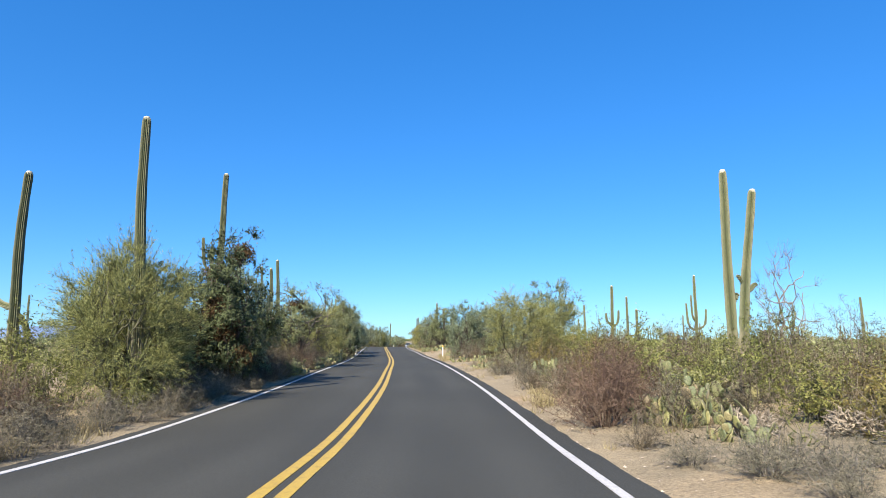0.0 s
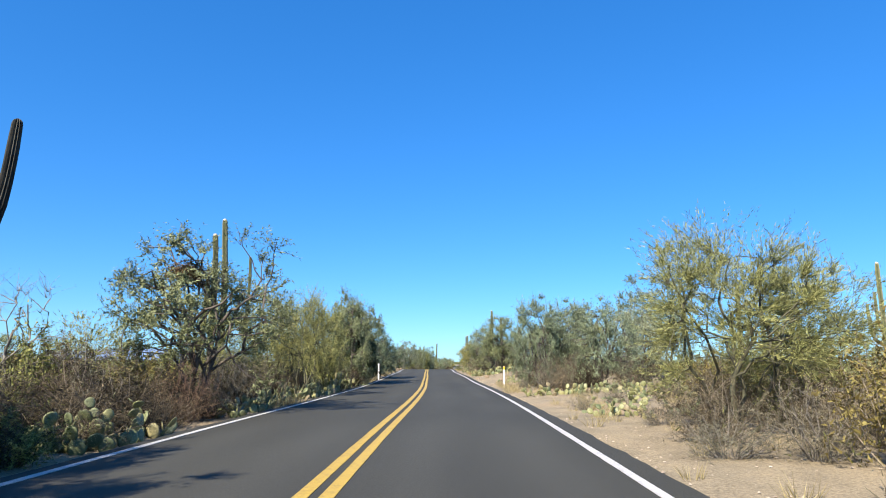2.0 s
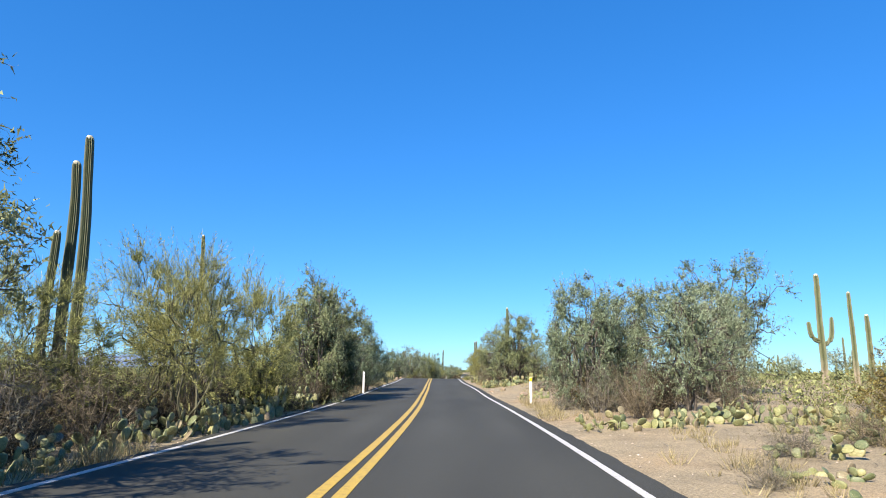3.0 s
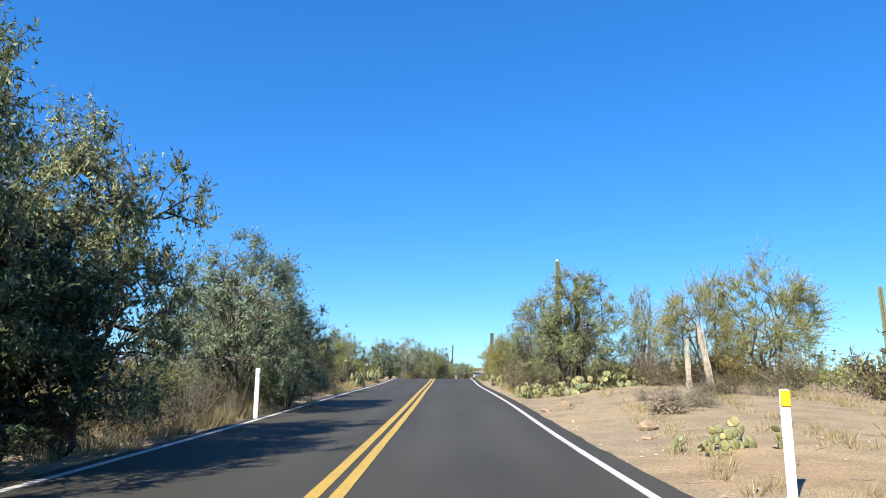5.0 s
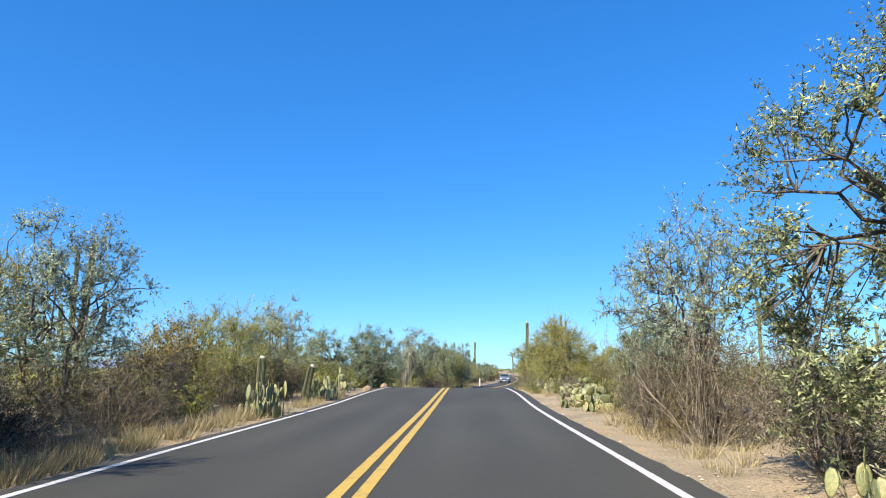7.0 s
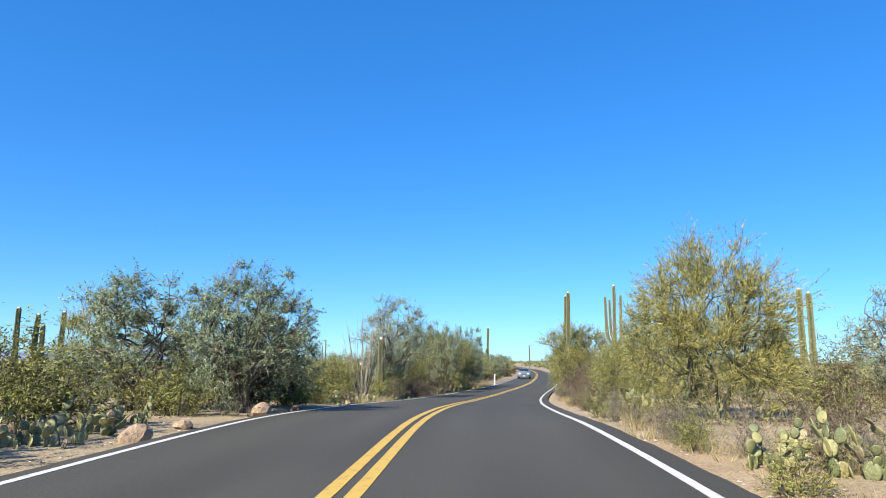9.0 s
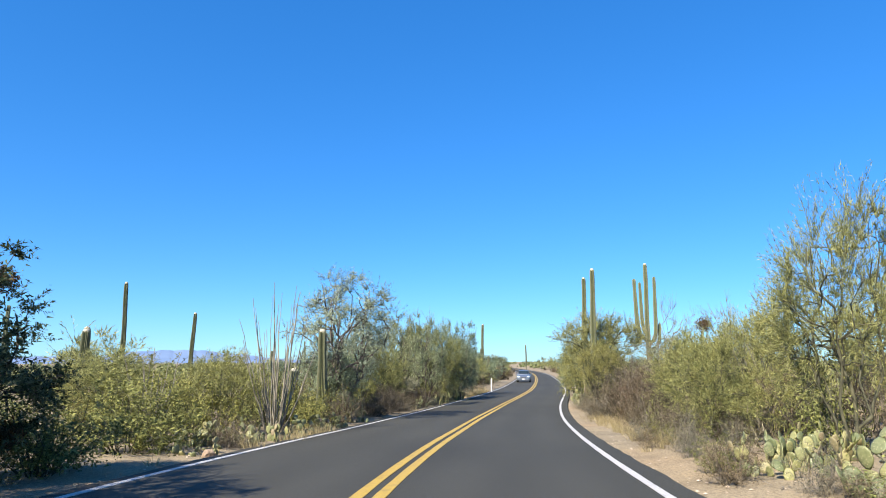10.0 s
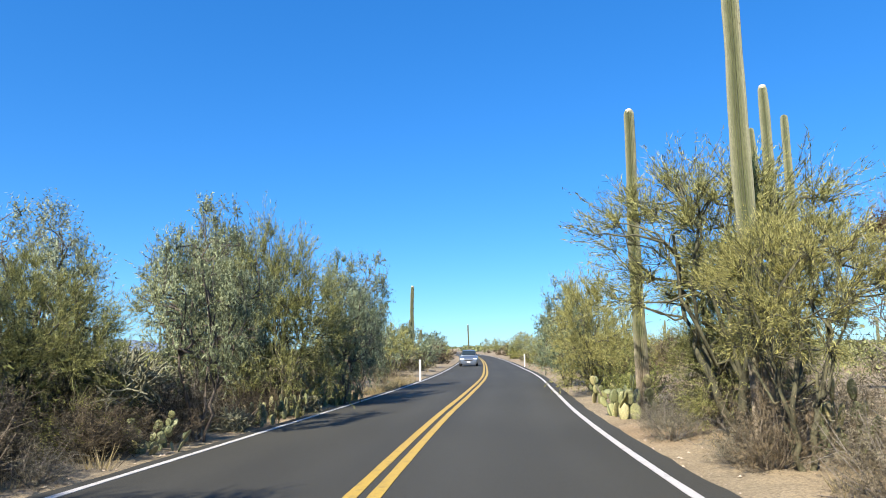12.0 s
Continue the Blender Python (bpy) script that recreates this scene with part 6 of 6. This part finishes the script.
cholla(-13.5, 145.0, 1.4, 1.0, 17, CHOLLA, "spiny cholla at the foot of roadside trees", False)
cholla(-16.2, 142.2, 1.8, 1.7, 14, CHOLLA, "pale spiny cholla with a dense jointed crown")
ocotillo(-14.4, 120.4, 3.9, 1.0, 34, 3, "tall ocotillo with many thin grey wands")
ocotillo(-1.7, 122.6, 3.4, 1.3, 26, 4, "leaning ocotillo with long grey-green wands", (-0.7, 0.0))
ocotillo(-16.8, 118.8, 2.2, 0.7, 14, 5, "short ocotillo with thin grey wands")

# ---- loose cover, too fine to count ----
gr = np.random.default_rng(9)


def tufts(spots, name, mat, tall, n, label):
    blocks = []
    for x, y, s in spots:
        k = int(n * s)
        a, rr = gr.uniform(0, 6.28, k), 0.16 * s * gr.random(k)**0.5
        c = np.stack([x + np.cos(a) * rr, y + np.sin(a) * rr, np.zeros(k)], 1)
        c[:, 2] = ground_z(c[:, 0], c[:, 1]) - 0.02
        u = unit(np.stack([np.cos(a) * gr.uniform(0.1, 0.9, k), np.sin(a) * gr.uniform(0.1, 0.9, k), np.ones(k)], 1) + gr.normal(0, 0.15, (k, 3)))
        blocks.append(leaves(c, u, unit(np.cross(u, gr.normal(0, 1, (k, 3)))), tall * s * gr.uniform(0.5, 1.2, k), np.full(k, 0.012)))
    tagged(new(name, mesh(name, *join(blocks), mat, False)), label, "grass", kind="stuff")


spots = []
for k in range(520):
    y = gr.uniform(3, 190)
    d = gr.choice((-1, 1)) * (LANE + 0.75 + gr.random()**1.6 * 6)
    if d > 0 and d < 4.4 and gr.random() < 0.6:
        continue
    spots.append((float(road_x(y)) + d, y, gr.uniform(0.5, 1.15)))
for x0, y0, x1, y1, n, s in [(-10.5, 77.6, -11.6, 87, 110, 1.15), (-11.6, 87, -12.2, 97, 60, 1.0), (-8.7, 58, -9.4, 67, 60, 1.3), (2.2, 14.5, 3.0, 19.5, 14, 1.1), (2.45, 15.6, 2.6, 16.0, 6, 1.3), (-2.2, 80, -2.6, 90, 50, 1.0),
                             (-5.2, 118, -5.6, 131, 60, 1.0), (-4.9, 104, -5.2, 112, 30, 0.9), (-6.6, 36.6, -6.9, 40, 18, 1.3), (0.6, 48, 0.2, 56, 40, 1.0), (-5.9, 6, -6.0, 12, 24, 1.0), (-13.2, 116, -13.4, 122, 20, 1.2), (2.0, 34, 3.0, 50, 90, 0.6), (4.5, 36, 6.0, 46, 90, 0.7), (7.0, 38, 8.5, 50, 80, 0.8), (0.0, 57, 0.8, 70, 70, 0.6), (2.5, 60, 3.5, 72, 70, 0.7), (5.5, 62, 6.0, 74, 60, 0.8), (-3.9, 97, -4.6, 104, 40, 0.7), (-12.8, 152, -12.4, 160, 40, 1.6)]:
    for _ in range(n):
        t = gr.random()
        spots.append((x0 + (x1 - x0) * t + gr.normal(0, 0.22), y0 + (y1 - y0) * t + gr.normal(0, 0.2), s * gr.uniform(0.6, 1.2)))
tufts(spots, "dry_grass", STRAW, 0.33, 34, "scattered tufts of dry straw-coloured grass")

oct_v = np.array([[1, 0, 0], [-1, 0, 0], [0, 1, 0], [0, -1, 0], [0, 0, 1], [0, 0, -1]], float)
oct_f = np.array([[0, 2, 4], [2, 1, 4], [1, 3, 4], [3, 0, 4]])
n = 11000
gy = gr.uniform(2, 150, n)
gd = gr.choice((-1, 1), n) * (LANE + 0.36 + gr.random(n)**1.9 * 5.5)
gx = road_x(gy) + gd
gs = 0.008 + 0.028 * gr.random(n)**3
v = (oct_v[None] * gr.uniform(0.6, 1.2, (n, 6, 1)) * gs[:, None, None] * np.array([1, 1, 0.6])) + np.stack([gx, gy, ground_z(gx, gy) + gs * 0.3], 1)[:, None]
f = oct_f[None] + (np.arange(n) * 6)[:, None, None]
tagged(new("gravel", mesh("gravel", v.reshape(-1, 3), f.reshape(-1, 3), PEBBLE, False)), "loose tan gravel strewn along the road shoulders", "gravel", kind="stuff")

# fallen twigs
n = 900
ty = gr.uniform(3, 150, n)
tx = road_x(ty) + gr.choice((-1, 1), n) * (LANE + 0.9 + gr.random(n) * 6)
ta, tl = gr.uniform(0, 6.28, n), gr.uniform(0.08, 0.4, n)
a = np.stack([tx, ty, ground_z(tx, ty) + 0.012], 1)
b = a + np.stack([np.cos(ta) * tl, np.sin(ta) * tl, gr.uniform(0, 0.06, n)], 1)
tagged(new("fallen_twigs", mesh("fallen_twigs", *tubes(crooked(gr, a, b, 4, 0.12), np.full((n, 4), 0.005), 3), DEADBARK)), "fallen grey twigs littering the ground", "twigs", kind="stuff")

# far scrub: rounded clumps of leaves out to the horizon, finer where nearer
def scrub(name, fx, fy, fw, fh, k, fine):
    n = len(fx)
    dirs = unit(gr.normal(0, 1, (n, k, 3))) * gr.uniform(0.5, 1.05, (n, k, 1))
    c = np.stack([fx, fy, ground_z(fx, fy) + fh * 0.5], 1)[:, None] + dirs * np.stack([fw * 0.5, fw * 0.5, fh * 0.5], 1)[:, None]
    u = unit(gr.normal(0, 1, (n, k, 3)) + np.array([0, 0, 0.5])).reshape(-1, 3)
    wv = unit(np.cross(u, gr.normal(0, 1, u.shape)))
    long, wide = np.repeat(fw, k) * gr.uniform(0.22, 0.46, n * k) * fine, np.repeat(fw, k) * gr.uniform(0.14, 0.28, n * k) * fine
    tagged(new(name, mesh(name, *leaves(c.reshape(-1, 3), u, wv, long, wide), LEAF["far"], False)), "distant low desert scrub reaching to the horizon", "scrub", kind="stuff")


n = 1000
fy = gr.uniform(-30, 230, n)
fd = gr.choice((-1, 1), n) * gr.uniform(12.5, 36, n)
fh = gr.uniform(0.6, 1.7, n) * np.where((fd < 0) & (fy > 98) & (fy < 140), 0.55, 1.0)
scrub("near_scrub", road_x(fy) + fd, fy, gr.uniform(1.2, 2.8, n), fh, 100, 0.2)
n = 2000
fy = gr.uniform(-40, 330, n)
fx = road_x(fy) + gr.choice((-1, 1), n) * gr.uniform(34, 100, n)
scrub("middle_scrub", fx, fy, gr.uniform(1.4, 3.6, n), gr.uniform(0.9, 2.3, n), 54, 0.4)
n = 3200
fy = gr.uniform(-60, 900, n)
fx = road_x(fy) + gr.choice((-1, 1), n) * (np.where(fy < 330, 95, 8) + 360 * gr.random(n)**1.6)
scrub("far_scrub", fx, fy, gr.uniform(1.6, 4.4, n), gr.uniform(1.2, 3.0, n), 24, 0.8)


# low undergrowth between the bushes
for name, leafy, n, tall, text in [("low_undergrowth", "creosote", 4200, 1.0, "low yellow-green undergrowth between the bushes"), ("dry_undergrowth", "brown", 4200, 0.85, "low dry brown undergrowth between the bushes"), ("grey_undergrowth", "greyshrub", 2600, 0.6, "low grey dried undergrowth between the bushes")]:
    uy = gr.uniform(0, 240, n)
    ud = gr.choice((-1, 1), n) * (5.4 + 62 * gr.random(n)**1.25)
    keep = ~((ud > 0) & (ud < 10) & (((uy > 36) & (uy < 53)) | ((uy > 59) & (uy < 75)) | ((uy > 97) & (uy < 104))))
    uy, ud = uy[keep], ud[keep]
    ux, m, k = road_x(uy) + ud, len(uy), 36
    uw, uh = gr.uniform(0.6, 1.9, m), tall * gr.uniform(0.5, 1.3, m)
    q = unit(gr.normal(0, 1, (m, k, 3))) * gr.uniform(0.3, 1.0, (m, k, 1))
    q[..., 2] = np.abs(q[..., 2])
    c = np.stack([ux, uy, ground_z(ux, uy) - 0.03], 1)[:, None] + q * np.stack([uw * 0.5, uw * 0.5, uh], 1)[:, None] * 0.8
    u = unit(q + gr.normal(0, 0.5, q.shape) + np.array([0, 0, 0.5])).reshape(-1, 3)
    tagged(new(name, mesh(name, *leaves(c.reshape(-1, 3), u, unit(np.cross(u, gr.normal(0, 1, u.shape))), gr.uniform(0.09, 0.22, m * k), gr.uniform(0.016, 0.036, m * k)), LEAF[leafy], False)), text, "undergrowth", kind="stuff")
clear_kinds(KINDS)


# ---- the oncoming car, on the road ----
CARPAINT, _n, _l, _b = material("silver_blue_car_paint", 0.28, 0.55)
_b.inputs["Base Color"].default_value = (0.15, 0.18, 0.22, 1)
_b.inputs["Coat Weight"].default_value = 0.6
CARGLASS, _n, _l, _b = material("dark_car_glass", 0.05)
_b.inputs["Base Color"].default_value = (0.02, 0.03, 0.035, 1)
TYRE = m_noise("tyre_rubber", (0.015, 0.015, 0.015), (0.03, 0.03, 0.03), 6, rough=0.9)
RIM, _n, _l, _b = material("wheel_alloy", 0.35, 0.9)
_b.inputs["Base Color"].default_value = (0.5, 0.5, 0.52, 1)
BLACKTRIM = m_noise("black_trim", (0.015, 0.015, 0.016), (0.03, 0.03, 0.03), 9, rough=0.6)
LAMPGLASS, _n, _l, _b = material("headlight_glass", 0.08)
_b.inputs["Base Color"].default_value = (0.85, 0.87, 0.9, 1)
PLATE = m_noise("pale_plate", (0.5, 0.5, 0.52), (0.6, 0.6, 0.6), 8, rough=0.5)


def loft(name, stations, mat, parent, label="", closed=True):
    """A body through sections: each station is (y, [(x, z), ...]) from one side over the top to the other."""
    n = len(stations[0][1])
    v = np.array([[x, y, z] for y, sec in stations for x, z in sec], float)
    i = np.arange(len(v)).reshape(len(stations), n)
    f = np.stack([i[:-1, :-1], i[:-1, 1:], i[1:, 1:], i[1:, :-1]], -1).reshape(-1, 4)
    me = bpy.data.meshes.new(name)
    faces = f.tolist() + ([i[0][::-1].tolist(), i[-1].tolist()] if closed else [])
    me.from_pydata(v.tolist(), [], faces)
    for p in me.polygons:
        p.use_smooth = True
    me.materials.append(mat)
    ob = part(name, me, parent, label)
    bv = ob.modifiers.new("bevel", 'BEVEL')
    bv.width, bv.segments, bv.limit_method = 0.03, 2, 'ANGLE'
    return ob


def block(name, parent, size, place, mat, bevel=0.02, turn=None, label=""):
    bm = bmesh.new()
    bmesh.ops.create_cube(bm, size=1)
    for q in bm.verts:
        q.co = Vector((q.co.x * size[0], q.co.y * size[1], q.co.z * size[2]))
    bmesh.ops.bevel(bm, geom=list(bm.edges), offset=bevel, segments=2, affect='EDGES')
    me = bpy.data.meshes.new(name)
    bm.to_mesh(me)
    bm.free()
    me.materials.append(mat)
    ob = part(name, me, parent, label)
    ob.matrix_local = Matrix.Translation(place) @ (turn or Matrix())
    return ob


def wheel(parent, x, y):
    me = bpy.data.meshes.new("wheel")
    bm = bmesh.new()
    bmesh.ops.create_cone(bm, cap_ends=True, segments=28, radius1=0.05, radius2=0.05, depth=0.2)
    bm.to_mesh(me)
    bm.free()
    me.materials.append(BLACKTRIM)
    hub = part("wheel", me, parent)
    hub.matrix_local = Matrix.Translation((x, y, 0.33)) @ Matrix.Rotation(radians(90), 4, 'Y')
    a = np.linspace(0, 2 * np.pi, 29)[:-1]

    def turned(name, prof, mat):
        k = len(prof)
        v = np.array([[np.cos(t) * r, np.sin(t) * r, z] for t in a for r, z in prof])
        i = np.arange(28 * k).reshape(28, k)
        i2 = np.roll(i, -1, axis=0)
        f = np.stack([i[:, :-1], i2[:, :-1], i2[:, 1:], i[:, 1:]], -1).reshape(-1, 4)
        part(name, mesh(name, v, f, mat), hub)
    turned("tyre", [(0.21, -0.09), (0.30, -0.105), (0.33, -0.08), (0.33, 0.08), (0.30, 0.105), (0.21, 0.09)], TYRE)
    turned("rim", [(0.215, -0.085), (0.19, -0.04), (0.05, -0.05), (0.05, 0.05), (0.19, 0.04), (0.215, 0.085)], RIM)


def car(x, y, turn, z):
    """A small crossover, its nose towards -y."""
    root = new("car", None)
    root.matrix_world = Matrix.Translation((x, y, z)) @ Matrix.Rotation(radians(turn), 4, 'Z')

    def low(y, half, top, floor=0.24):
        return (y, [(-half * 0.9, floor), (-half, floor + 0.14), (-half, top - 0.16), (-half * 0.93, top - 0.03), (-half * 0.6, top), (half * 0.6, top), (half * 0.93, top - 0.03), (half, top - 0.16), (half, floor + 0.14), (half * 0.9, floor)])
    loft("body", [low(-2.1, 0.72, 0.68, 0.3), low(-2.02, 0.82, 0.78), low(-1.7, 0.88, 0.90), low(-1.0, 0.90, 1.0), low(-0.2, 0.90, 1.02), low(1.0, 0.90, 1.04), low(1.8, 0.88, 1.04), low(2.05, 0.82, 0.96, 0.3)], CARPAINT, root)

    def cab(y, half, top, foot=0.98):
        return (y, [(-0.80, foot), (-half - 0.03, top - 0.12), (-half, top - 0.03), (-half * 0.7, top), (half * 0.7, top), (half, top - 0.03), (half + 0.03, top - 0.12), (0.80, foot)])
    loft("cabin", [cab(-0.95, 0.72, 1.06), cab(-0.25, 0.60, 1.50), cab(0.3, 0.60, 1.56), cab(1.1, 0.60, 1.54), cab(1.6, 0.62, 1.40), cab(1.95, 0.68, 1.06)], CARPAINT, root)
    block("windscreen", root, (1.24, 0.03, 0.66), (0, -0.66, 1.29), CARGLASS, 0.008, Matrix.Rotation(radians(-57), 4, 'X'), "dark sky-reflecting windscreen")
    block("rear_window", root, (1.15, 0.03, 0.5), (0, 1.80, 1.27), CARGLASS, 0.008, Matrix.Rotation(radians(42), 4, 'X'))
    for s in (-1, 1):
        block("side_window", root, (0.03, 1.75, 0.36), (s * 0.735, 0.35, 1.24), CARGLASS, 0.008, Matrix.Rotation(radians(s * -21), 4, 'Y'))
        block("headlight", root, (0.34, 0.16, 0.15), (s * 0.62, -1.99, 0.72), LAMPGLASS, 0.03, None, "clear glass headlight")
        mir = block("wing_mirror", root, (0.2, 0.12, 0.14), (s * 0.98, -0.62, 1.06), CARPAINT, 0.03)
        block("mirror_foot", mir, (0.1, 0.05, 0.04), (-s * 0.1, 0, -0.07), BLACKTRIM, 0.01)
        wheel(root, s * 0.80, -1.28)
        wheel(root, s * 0.80, 1.30)
    block("grille", root, (0.8, 0.08, 0.16), (0, -2.07, 0.60), BLACKTRIM, 0.02, None, "black front grille")
    block("bumper", root, (1.5, 0.16, 0.2), (0, -2.06, 0.42), CARPAINT, 0.05)
    block("number_plate", root, (0.32, 0.02, 0.15), (0, -2.15, 0.44), PLATE, 0.004, None, "pale number plate")
    return tagged(root, "silver-blue crossover car on the asphalt facing forward", "car")


car(float(road_x(192)) - 1.6, 192, 0, float(road_z(192)))
